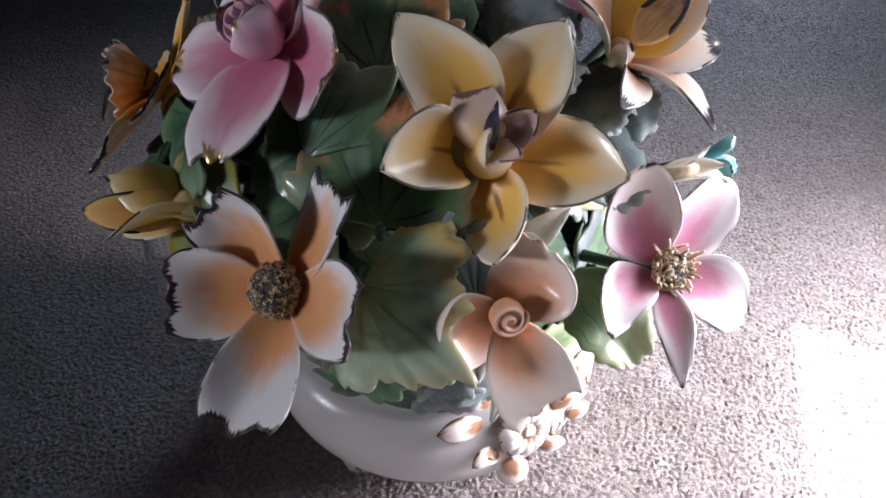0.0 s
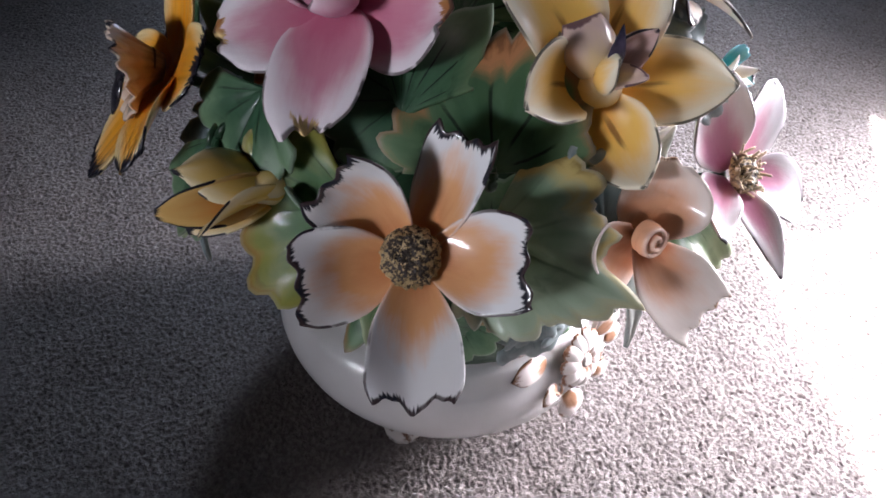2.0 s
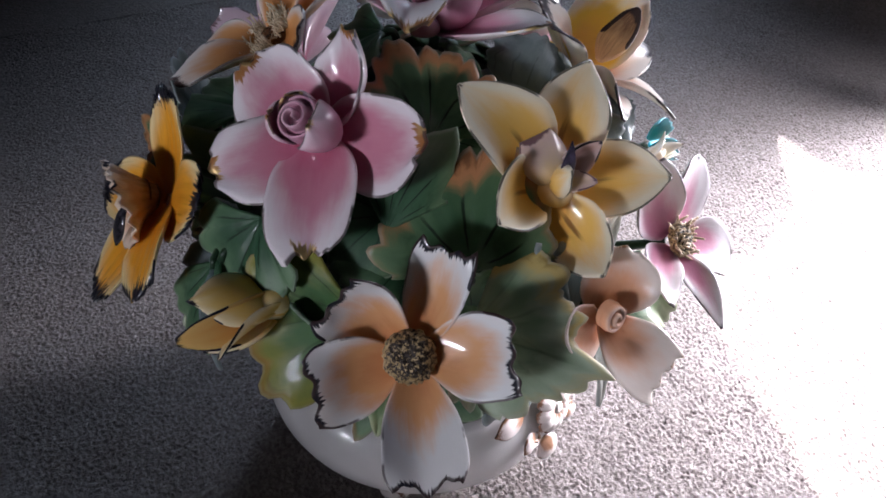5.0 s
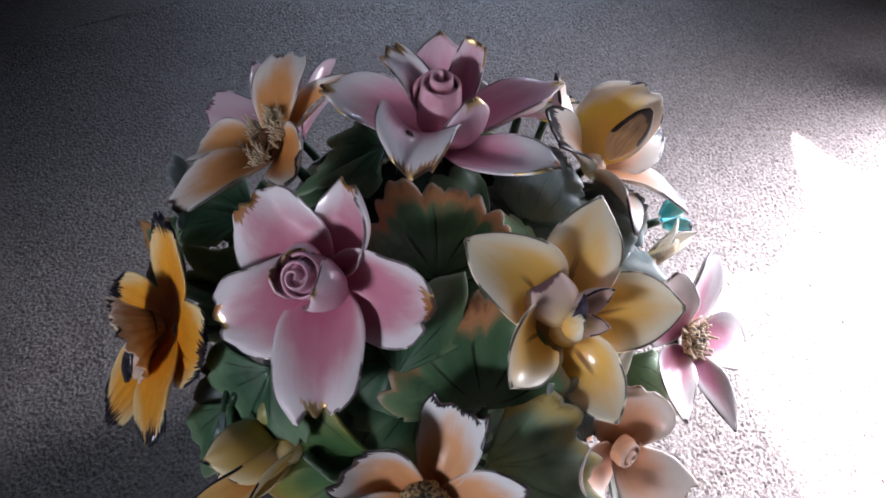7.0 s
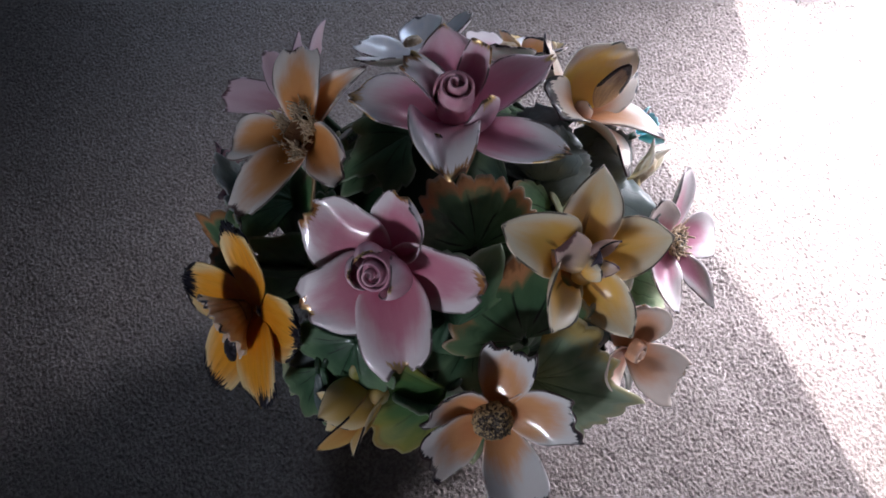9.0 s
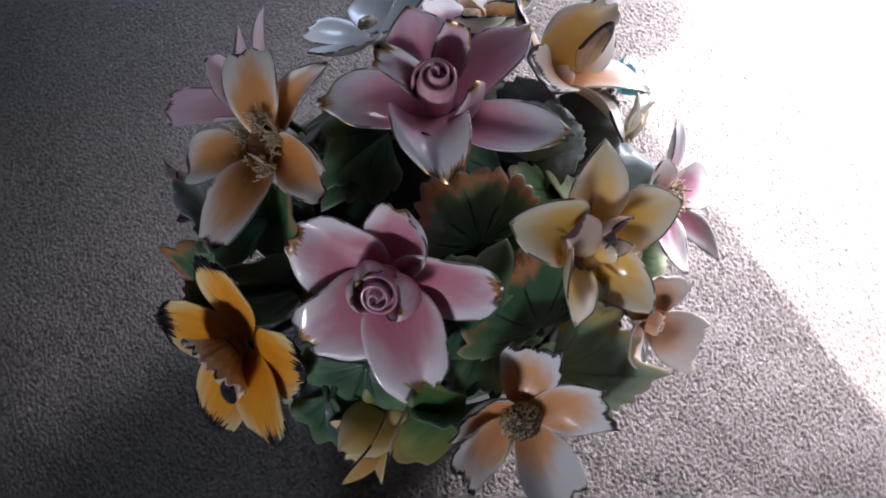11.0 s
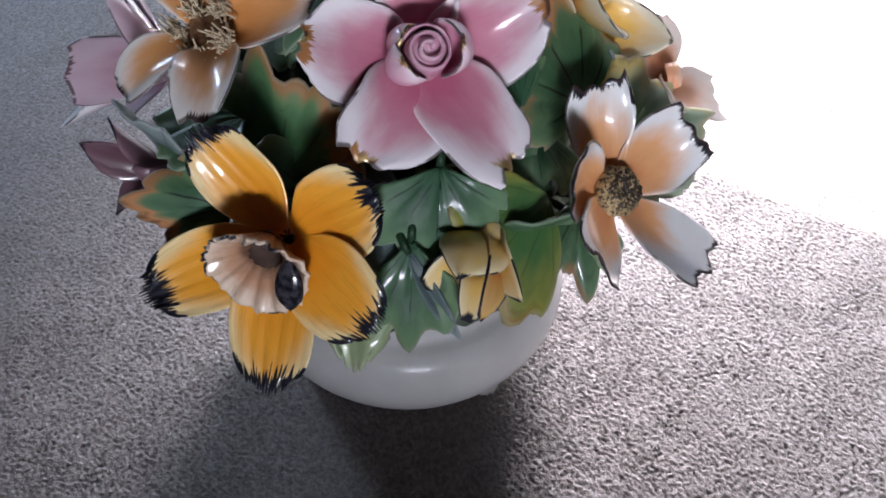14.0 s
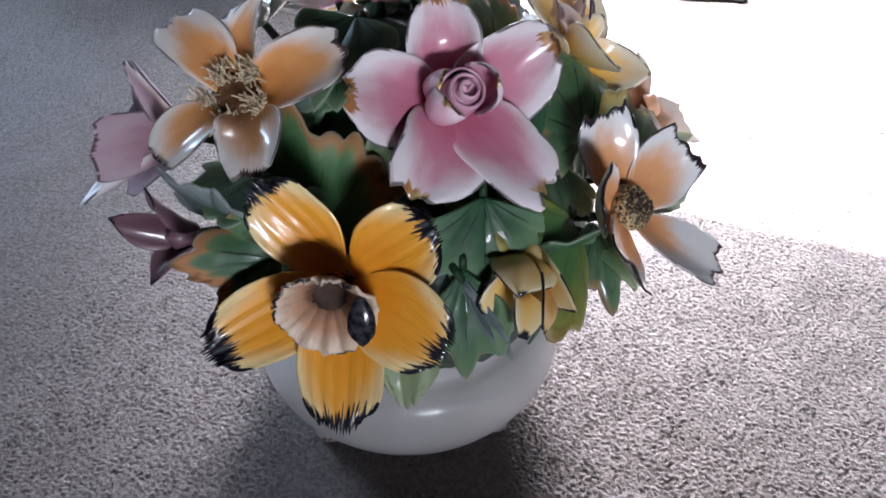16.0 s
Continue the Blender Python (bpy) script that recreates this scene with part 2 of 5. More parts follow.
BLACK = (0.010, 0.010, 0.018)
WHITE = (0.80, 0.79, 0.79)
M = {
    "anemone": petal_glaze("orange_white_glaze", (0.77, 0.38, 0.17), WHITE, BLACK, 0.42, 0.84, deep=(0.62, 0.24, 0.09), spread=0.38, edge_from=0.925, ragged=0.06, rim=0.02, line=(0.05, 0.03, 0.03)),
    "anemone_pale": petal_glaze("white_ended_orange_glaze", (0.77, 0.38, 0.17), WHITE, BLACK, 0.30, 0.60, deep=(0.62, 0.24, 0.09), spread=0.25, edge_from=0.955, ragged=0.05, line=(0.05, 0.03, 0.03)),
    "peach": petal_glaze("peach_glaze", (0.74, 0.38, 0.22), (0.79, 0.68, 0.61), (0.30, 0.15, 0.07), 0.30, 0.82, edge_from=0.985, ragged=0.05, deep=(0.50, 0.16, 0.05)),
    "pink": petal_glaze("pink_glaze", (0.58, 0.22, 0.30), (0.80, 0.73, 0.76), (0.36, 0.15, 0.05), 0.42, 0.92, deep=(0.48, 0.11, 0.20), edge_from=0.91, ragged=0.07, spread=0.55, edge_mid=True, gilt=True, line=(0.05, 0.03, 0.03)),
    "pink_top": petal_glaze("white_pink_hearted_glaze", (0.72, 0.33, 0.44), (0.83, 0.80, 0.82), (0.34, 0.17, 0.07), 0.34, 0.78, deep=(0.64, 0.23, 0.34), spread=0.24, edge_from=0.93, ragged=0.07, gilt=True, line=(0.05, 0.03, 0.03)),
    "pink_back": petal_glaze("mauve_pink_glaze", (0.66, 0.29, 0.40), (0.80, 0.66, 0.71), (0.42, 0.22, 0.08), 0.40, 1.0, deep=(0.60, 0.20, 0.32), spread=0.30, edge_from=0.95, ragged=0.06, gilt=True, line=(0.05, 0.03, 0.03)),
    "pink_black": petal_glaze("pink_black_edged_glaze", (0.62, 0.27, 0.38), (0.79, 0.74, 0.76), BLACK, 0.30, 0.74, deep=(0.54, 0.15, 0.27), edge_from=0.965, ragged=0.04, line=(0.05, 0.03, 0.03)),
    "yellow": petal_glaze("yellow_glaze", (0.86, 0.52, 0.12), (0.85, 0.77, 0.60), None, 0.38, 0.90, deep=(0.83, 0.41, 0.07), spread=0.5, stroke=(0.20, 0.075, 0.02)),
    "fringe": petal_glaze("fringed_yellow_glaze", (0.86, 0.37, 0.032), (0.85, 0.66, 0.34), BLACK, 0.56, 0.98, deep=(0.78, 0.27, 0.012), edge_from=0.855, ragged=0.14, streaks=0.22),
    "orange": petal_glaze("orange_anemone_glaze", (0.70, 0.33, 0.12), (0.80, 0.75, 0.71), (0.06, 0.03, 0.03), 0.48, 0.88, deep=(0.54, 0.20, 0.05), edge_from=0.95, ragged=0.06, edge_mid=True, spread=0.45, line=(0.05, 0.03, 0.03)),
    "iris": petal_glaze("iris_fall_glaze", (0.66, 0.33, 0.17), (0.80, 0.74, 0.68), BLACK, 0.16, 0.8, edge_from=0.85, ragged=0.07, rim=0.02, line=(0.05, 0.03, 0.03)),
    "standard": petal_glaze("iris_standard_glaze", (0.86, 0.62, 0.09), (0.85, 0.82, 0.74), BLACK, 0.50, 0.86, edge_from=0.972, ragged=0.05, deep=(0.78, 0.48, 0.12)),
    "lilac": petal_glaze("lilac_glaze", (0.36, 0.20, 0.25), (0.50, 0.38, 0.44), (0.10, 0.05, 0.06), 0.3, 0.85, edge_from=0.985, deep=(0.45, 0.08, 0.18), line=(0.05, 0.03, 0.03)),
    "purple": petal_glaze("dark_purple_glaze", (0.10, 0.045, 0.06), (0.16, 0.09, 0.11), BLACK, 0.3, 0.9, edge_from=0.93),
    "bud": petal_glaze("yellow_bud_glaze", (0.79, 0.51, 0.11), (0.81, 0.69, 0.44), BLACK, 0.40, 1.0, edge_from=0.95, deep=(0.74, 0.46, 0.10), ragged=0.03, rim=0.035),
    "bud_orange": petal_glaze("orange_bud_glaze", (0.70, 0.30, 0.07), (0.74, 0.48, 0.16), BLACK, 0.3, 0.95, edge_from=0.95, ragged=0.03, rim=0.055),
    "trumpet": petal_glaze("trumpet_glaze", (0.50, 0.28, 0.17), (0.72, 0.57, 0.45), BLACK, 0.38, 0.76, edge_from=0.985, streaks=0.35, ragged=0.08, deep=(0.05, 0.018, 0.01), spread=0.0),
    "hood": petal_glaze("lily_hood_glaze", (0.74, 0.56, 0.30), (0.62, 0.46, 0.40), (0.16, 0.09, 0.10), 0.3, 0.8, edge_from=0.93, ragged=0.03, rim=0.03),
    "mauve": petal_glaze("mauve_throat_glaze", (0.22, 0.12, 0.12), (0.50, 0.36, 0.34), BLACK, 0.3, 0.85, edge_from=0.97, ragged=0.03, rim=0.04),
    "cream": petal_glaze("cream_glaze", (0.62, 0.50, 0.26), (0.76, 0.72, 0.62), (0.12, 0.07, 0.04), 0.3, 0.9, edge_from=0.975, line=(0.05, 0.03, 0.03)),
    "gilt_petal": petal_glaze("gilt_edged_porcelain", (0.24, 0.12, 0.07), (0.66, 0.60, 0.57), (0.22, 0.105, 0.06), 0.08, 0.34, edge_from=0.90, rim=0.07, ragged=0.08, spread=0.0),
    "gilt_leaf": petal_glaze("gilt_brushed_leaf", (0.27, 0.135, 0.075), (0.66, 0.58, 0.55), (0.20, 0.095, 0.05), 0.22, 0.46, edge_from=0.86, rim=0.09, ragged=0.14, tint=(0.30, 0.15, 0.08), stroke=(0.22, 0.10, 0.05)),
    "white": petal_glaze("white_blue_glaze", (0.62, 0.60, 0.62), (0.80, 0.80, 0.82), BLACK, 0.3, 0.8, edge_from=0.97, tint=(0.30, 0.42, 0.60), line=(0.05, 0.03, 0.03)),
    "turquoise": petal_glaze("turquoise_glaze", (0.05, 0.50, 0.68), (0.32, 0.74, 0.84), BLACK, 0.3, 0.8, edge_from=0.96),
    "leaf": leaf_glaze("green_leaf_glaze", (0.028, 0.082, 0.042), (0.14, 0.235, 0.13), (0.22, 0.085, 0.035), veins=0.7, brown=0.25, tip_from=0.9, coat=0.14),
    "leaf_vein": leaf_glaze("stroked_green_leaf_glaze", (0.035, 0.10, 0.05), (0.16, 0.26, 0.14), (0.22, 0.085, 0.035), veins=0.95, brown=0.2, tip_from=0.9, rays=6.0),
    "leaf_blot": leaf_glaze("brown_tipped_leaf_glaze", (0.030, 0.085, 0.042), (0.15, 0.24, 0.13), (0.40, 0.165, 0.065), tip_from=0.84, veins=0.85, brown=0.85),
    "leaf_side": leaf_glaze("brown_sided_leaf_glaze", (0.04, 0.115, 0.045), (0.16, 0.28, 0.13), (0.36, 0.15, 0.06), tip_from=0.80, veins=0.4, brown=0.85, lean=0.8),
    "leaf_pale": leaf_glaze("pale_green_leaf_glaze", (0.10, 0.20, 0.09), (0.40, 0.45, 0.27), (0.30, 0.14, 0.06), veins=0.3, brown=0.3),
    "leaf_sage": leaf_glaze("sage_leaf_glaze", (0.14, 0.24, 0.14), (0.42, 0.48, 0.36), (0.54, 0.36, 0.07), tip_from=0.80, veins=0.25, brown=0.7, lean=-0.45),
    "leaf_scorch": leaf_glaze("scorched_leaf_glaze", (0.032, 0.090, 0.042), (0.13, 0.215, 0.11), (0.46, 0.20, 0.085), tip_from=0.61, veins=0.9, brown=0.9),
    "leaf_yellow": leaf_glaze("yellow_green_leaf_glaze", (0.05, 0.13, 0.040), (0.28, 0.26, 0.05), (0.30, 0.115, 0.035), tip_from=0.74, veins=0.3, brown=0.8, coat=0.06),
    "leaf_brown": leaf_glaze("brown_edged_leaf_glaze", (0.055, 0.14, 0.065), (0.23, 0.33, 0.18), (0.36, 0.155, 0.06), tip_from=0.66, veins=0.7, brown=0.7),
    "leaf_grey": leaf_glaze("grey_green_leaf_glaze", (0.080, 0.115, 0.115), (0.23, 0.275, 0.275), (0.20, 0.14, 0.10), veins=0.3, brown=0.2, coat=0.08),
    "leaf_white": leaf_glaze("grey_white_leaf_glaze", (0.20, 0.23, 0.21), (0.48, 0.48, 0.45), (0.36, 0.24, 0.17), veins=0.2, brown=0.2),
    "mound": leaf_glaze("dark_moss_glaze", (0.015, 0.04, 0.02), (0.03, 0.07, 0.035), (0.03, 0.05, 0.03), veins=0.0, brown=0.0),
    "bud_pink": plain_glaze("pink_bud_glaze", (0.70, 0.36, 0.44), (0.78, 0.50, 0.57), 90.0, 0.25),
    "bud_mauve": plain_glaze("mauve_bud_glaze", (0.58, 0.29, 0.39), (0.70, 0.45, 0.53), 90.0, 0.25),
    "porcelain": plain_glaze("white_porcelain", (0.61, 0.585, 0.575), (0.70, 0.68, 0.67), 14.0, 0.28, 0.0, 0.05),
    "stamen": plain_glaze("cream_stamen_glaze", (0.66, 0.56, 0.40), (0.42, 0.30, 0.18), 260.0, 0.35),
    "spot": petal_glaze("veined_spot_glaze", (0.56, 0.38, 0.19), (0.12, 0.06, 0.03), (0.02, 0.012, 0.012), 0.22, 0.62, edge_from=0.84, rim=0.10, streaks=0.8, ragged=0.04, spread=0.0),
    "brown": plain_glaze("brown_glaze", (0.10, 0.045, 0.025), (0.22, 0.11, 0.05), 160.0, 0.25),
    "dark": plain_glaze("throat_shade_colour", (0.03, 0.015, 0.010), (0.06, 0.03, 0.018), 160.0, 0.8),
    "lip": plain_glaze("black_lip_glaze", (0.008, 0.008, 0.012), (0.05, 0.045, 0.055), 300.0, 0.18),
    "violet": plain_glaze("violet_black_glaze", (0.012, 0.012, 0.025), (0.07, 0.055, 0.09), 130.0, 0.2),
}


def speckled():
    m = Mat("speckled_button_glaze", rough=0.5)
    u = m.uv()[0]
    k = m.step(m.math("SUBTRACT", m.noise(520.0, 4.0, rough=0.7), m.math("MULTIPLY", u, 0.16)), 0.37, 0.45)
    n = m.step(m.noise(110.0, 2.0), 0.35, 0.65)
    m.colour(m.mix(k, m.mix(n, (0.58, 0.42, 0.22), (0.42, 0.30, 0.14)), (0.035, 0.022, 0.016)))
    m.bump(m.noise(420.0, 3.0), 0.9, 0.002)
    return m.m


def gold_painted():
    """White relief porcelain with brown-gold brushwork on part of it."""
    m = Mat("gilded_porcelain", rough=0.16, coat=0.5)
    k = m.step(m.noise(75.0, 3.0, rough=0.6), 0.50, 0.60)
    m.colour(m.mix(k, (0.66, 0.61, 0.58), (0.24, 0.12, 0.065)))
    m.put(m.b.inputs["Metallic"], m.math("MULTIPLY", k, 0.35))
    return m.m


M["button"] = speckled()
M["gilded"] = gold_painted()


def carpet_material():
    m = Mat("taupe_cut_pile", rough=1.0)
    m.b.inputs["Specular IOR Level"].default_value = 0.1
    m.b.inputs["Sheen Weight"].default_value = 0.25
    m.b.inputs["Sheen Roughness"].default_value = 0.6
    big = m.noise(5.0, 3.0)
    tuft = m.noise(330.0, 2.0, rough=0.6)
    pit_fleck = m.noise(640.0, 2.0)
    c = m.mix(m.step(tuft, 0.36, 0.66), (0.130, 0.108, 0.100), (0.205, 0.178, 0.168))
    # dark flecks put the shade of pits between tufts into the colour
    c = m.mix(m.math("MULTIPLY", m.step(pit_fleck, 0.52, 0.7), 0.3), c, (0.075, 0.062, 0.057))
    c = m.mix(m.math("MULTIPLY", m.step(big, 0.4, 0.7), 0.22), c, (0.150, 0.131, 0.126))
    m.colour(c)
    m.bump(m.math("ADD", tuft, m.math("MULTIPLY", pit_fleck, 0.4)), 0.42, 0.004)
    return m.m


def wall_paint(name, c):
    m = Mat(name, rough=0.9)
    m.colour(m.mix(m.step(m.noise(3.0, 4.0), 0.3, 0.7), c, tuple(0.94 * k for k in c)))
    m.bump(m.noise(240.0, 3.0), 0.2, 0.001)
    return m.m


M["carpet"] = carpet_material()
# unseen walls and ceiling, darker than white paint to weaken bounced light
M["wall"] = wall_paint("low_bounce_wall_paint", (0.18, 0.175, 0.17))
M["ceiling"] = wall_paint("low_bounce_ceiling_paint", (0.22, 0.22, 0.22))


def cloth():
    """Beige cloth of the added sun screens; it lets a little of the sun through."""
    m = Mat("sun_screen_cloth", rough=0.95)
    weave = m.noise(900.0, 2.0)
    c = m.mix(m.step(weave, 0.3, 0.7), (0.27, 0.245, 0.225), (0.33, 0.30, 0.28))
    m.colour(c)
    m.bump(weave, 0.2, 0.0005)
    thin = m.t.nodes.new("ShaderNodeBsdfTranslucent")
    m.put(thin.inputs[0], (0.50, 0.48, 0.46))
    blend = m.t.nodes.new("ShaderNodeMixShader")
    blend.inputs[0].default_value = 0.4
    m.link(m.b.outputs[0], blend.inputs[1])
    m.link(thin.outputs[0], blend.inputs[2])
    m.link(blend.outputs[0], m.t.nodes["Material Output"].inputs[0])
    return m.m


M["curtain"] = cloth()
M["sill"] = wall_paint("grey_door_track", (0.20, 0.20, 0.21))

# ---- mesh helpers ----
CENTRE = Vector((0.028, 0.352, 0.0))


def mesh_of(name, verts, faces, uvs=None, mat=None, smooth=True):
    me = bpy.data.meshes.new(name)
    me.from_pydata([tuple(v) for v in verts], [], faces)
    if uvs is not None:
        layer = me.uv_layers.new(name="UVMap")
        flat = np.asarray(uvs, dtype=np.float32)[np.array([i for f in faces for i in f])]
        layer.data.foreach_set("uv", flat.ravel())
    if smooth:
        me.polygons.foreach_set("use_smooth", [True] * len(me.polygons))
    if mat:
        me.materials.append(mat)
    me.update()
    return me


def part(name, me, parent, label=""):
    ob = new(name, me)
    ob.parent = parent
    if parent is not None:
        ob.matrix_parent_inverse = Matrix()
    if label:
        tagged(ob, label)
    return ob


def box(name, lo, hi, mat, parent=None, bevel=0.004):
    bm = bmesh.new()
    bmesh.ops.create_cube(bm, size=1.0)
    for v in bm.verts:
        v.co = [lo[i] + (v.co[i] + 0.5) * (hi[i] - lo[i]) for i in range(3)]
    if bevel:
        bmesh.ops.bevel(bm, geom=list(bm.edges), offset=bevel, segments=2, affect="EDGES")
    me = bpy.data.meshes.new(name)
    bm.to_mesh(me)
    bm.free()
    me.materials.append(mat)
    return part(name, me, parent)


def sheet(P, thick, U, V, taper=0.55):
    """Closes a grid of points into a thin shell with a rounded rim. Returns verts, faces, uvs."""
    nu, nv = P.shape[:2]
    du, dv = np.gradient(P, axis=0), np.gradient(P, axis=1)
    N = np.cross(du, dv)
    N /= np.linalg.norm(N, axis=2, keepdims=True) + 1e-12
    th = thick * (1 - taper * np.maximum(np.abs(2 * V - 1) ** 3, U ** 4))[..., None]
    front, back = P + N * th / 2, P - N * th / 2
    ring = [(0, j) for j in range(nv)] + [(i, nv - 1) for i in range(1, nu)] + [(nu - 1, j) for j in range(nv - 2, -1, -1)] + [(i, 0) for i in range(nu - 2, 0, -1)]
    mid = P.mean(axis=(0, 1))
    rim, ruv = [], []
    for i, j in ring:
        o = P[i, j] - P[min(max(i, 1), nu - 2), min(max(j, 1), nv - 2)]
        rim.append(P[i, j] + o / (np.linalg.norm(o) + 1e-9) * th[i, j] * 0.45)
        ruv.append((U[i, j], V[i, j]))
    n = nu * nv
    verts = np.concatenate([front.reshape(-1, 3), back.reshape(-1, 3), np.array(rim)])
    uv = np.stack([U, V], -1).reshape(-1, 2)
    uvs = np.concatenate([uv, uv, np.array(ruv)])
    faces = []
    for i in range(nu - 1):
        for j in range(nv - 1):
            a = i * nv + j
            q = (a, a + nv, a + nv + 1, a + 1)
            faces.append(q)
            faces.append(tuple(k + n for k in reversed(q)))
    m = len(ring)
    for k in range(m):
        i0, j0 = ring[k]
        i1, j1 = ring[(k + 1) % m]
        a, b, r0, r1 = i0 * nv + j0, i1 * nv + j1, 2 * n + k, 2 * n + (k + 1) % m
        faces.append((a, b, r1, r0))
        faces.append((r0, r1, b + n, a + n))
    return verts, faces, uvs


OUTLINES = {
    "round": (0.30, 0.66, 0.90, 1.0, 0.98, 0.86, 0.60, 0.10),
    "blunt": (0.26, 0.50, 0.74, 0.92, 1.0, 1.0, 0.93, 0.72),
    "square": (0.34, 0.62, 0.85, 0.98, 1.0, 0.95, 0.86, 0.66),
    "pointed": (0.40, 0.72, 0.94, 1.0, 0.97, 0.84, 0.54, 0.04),
    "broad": (0.46, 0.80, 0.96, 1.0, 1.0, 0.95, 0.82, 0.50),
    "slim": (0.40, 0.62, 0.85, 1.0, 0.92, 0.70, 0.40, 0.05),
    "fan": (0.22, 0.62, 0.90, 1.0, 1.0, 0.95, 0.84, 0.60),
    "flare": (0.26, 0.50, 0.72, 0.89, 0.98, 1.0, 0.97, 0.80),
    "full": (0.28, 0.58, 0.84, 0.98, 1.0, 0.94, 0.74, 0.22),
    "oval": (0.30, 0.70, 0.95, 1.0, 0.92, 0.78, 0.55, 0.15),
}


def smooth_curve(values, t):
    x = np.linspace(0, 1, len(values))
    y = np.interp(t, x, values)
    fine = np.linspace(0, 1, 121)
    k = np.interp(fine, x, values)
    ker = np.hanning(19)
    pad = np.concatenate([2 * k[0] - k[9:0:-1], k, 2 * k[-1] - k[-2:-11:-1]])
    return np.interp(t, fine, np.convolve(pad, ker / ker.sum(), "valid"))


def blade(base, tip, up, width, outline="round", bow=0.1, cup=0.2, curl=0.0, end=None, ruffle=0.0, thick=0.0022, rng=None, side=None, nu=18, nv=11, furrow=0.0, scallop=0.0, sweep=None):
    """A petal or leaf from its foot to its tip. bow: how far it bellies outwards; cup: how far its sides rise;
    curl: how far its tip bends over; end: the shape of its end."""
    rng = rng or np.random.default_rng(1)
    base, tip, up = (np.array(k, dtype=float) for k in (base, tip, up))
    d = tip - base
    L = np.linalg.norm(d)
    f = d / L
    s = np.cross(f, up) if side is None else np.array(side, dtype=float)
    s = s - f * s.dot(f)
    s /= np.linalg.norm(s)
    n = np.cross(s, f)
    if n.dot(up) < 0:
        s, n = -s, -n
    if end == "fringe":
        nv, nu = 35, 22
    elif end in ("notched", "teeth", "lobes", "horned", "ragged", "cusp"):
        nv, nu = 25, 20
    u, v = np.linspace(0, 1, nu), np.linspace(-1, 1, nv)
    U, V = np.meshgrid(u, v, indexing="ij")
    w = np.maximum(smooth_curve(OUTLINES[outline], u), 0.03)[:, None] * width / 2
    if scallop:
        w = w * (1 + scallop * np.sin(u * 2 * np.pi * 4.5 + rng.uniform(0, 6))[:, None] * (u[:, None] ** 0.5))
    reach = np.zeros(nv)
    if end == "notched":
        reach = 0.085 * (1 - np.abs(v)) ** 1.6 + 0.03 * np.abs(v) ** 6 - 0.03 + 0.02 * rng.standard_normal() * v
    elif end == "teeth":
        reach = 0.06 * np.abs(np.sin(np.pi * v * 3.5 + 0.5)) ** 0.6 - 0.12 * v * v + rng.normal(0, 0.004, nv)
    elif end == "lobes":
        reach = 0.09 * np.abs(np.cos(np.pi * v * 2.5)) ** 0.6 - 0.18 * v * v
    elif end == "fringe":
        reach = np.where(np.arange(nv) % 2 == 0, 0.045, -0.055) * rng.uniform(0.2, 1.3, nv) - 0.12 * v * v
    elif end == "horned":
        reach = 0.055 * np.abs(v) ** 2.5 - 0.030 + 0.025 * np.sin(np.pi * 3 * v + rng.uniform(0, 6)) + 0.05 * v * rng.uniform(-1, 1)
    elif end == "ragged":
        reach = 0.045 * np.interp(v, np.linspace(-1, 1, 11), rng.uniform(-1, 1, 11)) - 0.05 * v * v
    elif end == "cusp":
        reach = 0.12 * np.exp(-(v / 0.30) ** 2) + 0.05 * np.abs(v) ** 3 - 0.07 + 0.01 * np.sin(np.pi * 5 * v)
    elif end == "wavy":
        reach = 0.03 * np.sin(np.pi * v * 2.3 + rng.uniform(0, 6)) - 0.05 * v * v
    from_ = 0.78 if end == "fringe" else 0.55
    Ue = U + reach[None, :] * np.clip((U - from_) / (1 - from_), 0, 1) ** 2
    g = bow * 4 * U * (1 - U) + curl * (U - U ** 3) * 1.3
    rise = cup * (V ** 2 - 0.35) * np.sin(np.pi * np.clip(U * 0.9 + 0.06, 0, 1)) * w / (width / 2)
    wob = ruffle * np.sin(V * 4.2 + rng.uniform(0, 6)) * U ** 2 + ruffle * 0.8 * np.sin(U * 7 + V * 2 + rng.uniform(0, 6)) * np.abs(V) ** 2
    wob = wob + furrow * np.cos(V * np.pi * 6) * U * (1 - 0.5 * U)
    wide = V * w * (1 - 0.25 * abs(cup) * V ** 2)
    # hand-pressed clay: each rim runs a little uneven and waves in and out
    own = np.random.default_rng(int(abs(base.sum() * 7 + tip.sum()) * 1e6) % 99991).uniform(0, 6.28, 6)
    near, far = np.sin(U * 5.5 + own[0]) + 0.6 * np.sin(U * 11 + own[1]), np.sin(U * 5.5 + own[2]) + 0.6 * np.sin(U * 11 + own[3])
    wide = wide * (1 + 0.045 * np.where(V < 0, near, far) * U)
    wob = wob + 0.030 * np.where(V < 0, np.sin(U * 8 + own[4]), np.sin(U * 8 + own[5])) * V ** 4 * U
    P = base + f * (Ue * L)[..., None] + s * wide[..., None] + n * (g * L + rise * width / 2 + wob * width)[..., None]
    if sweep is not None:
        P = P + np.array(sweep, dtype=float) * (4 * U * (1 - U))[..., None]
    return sheet(P, thick, np.clip(U, 0, 1), V * 0.5 + 0.5)


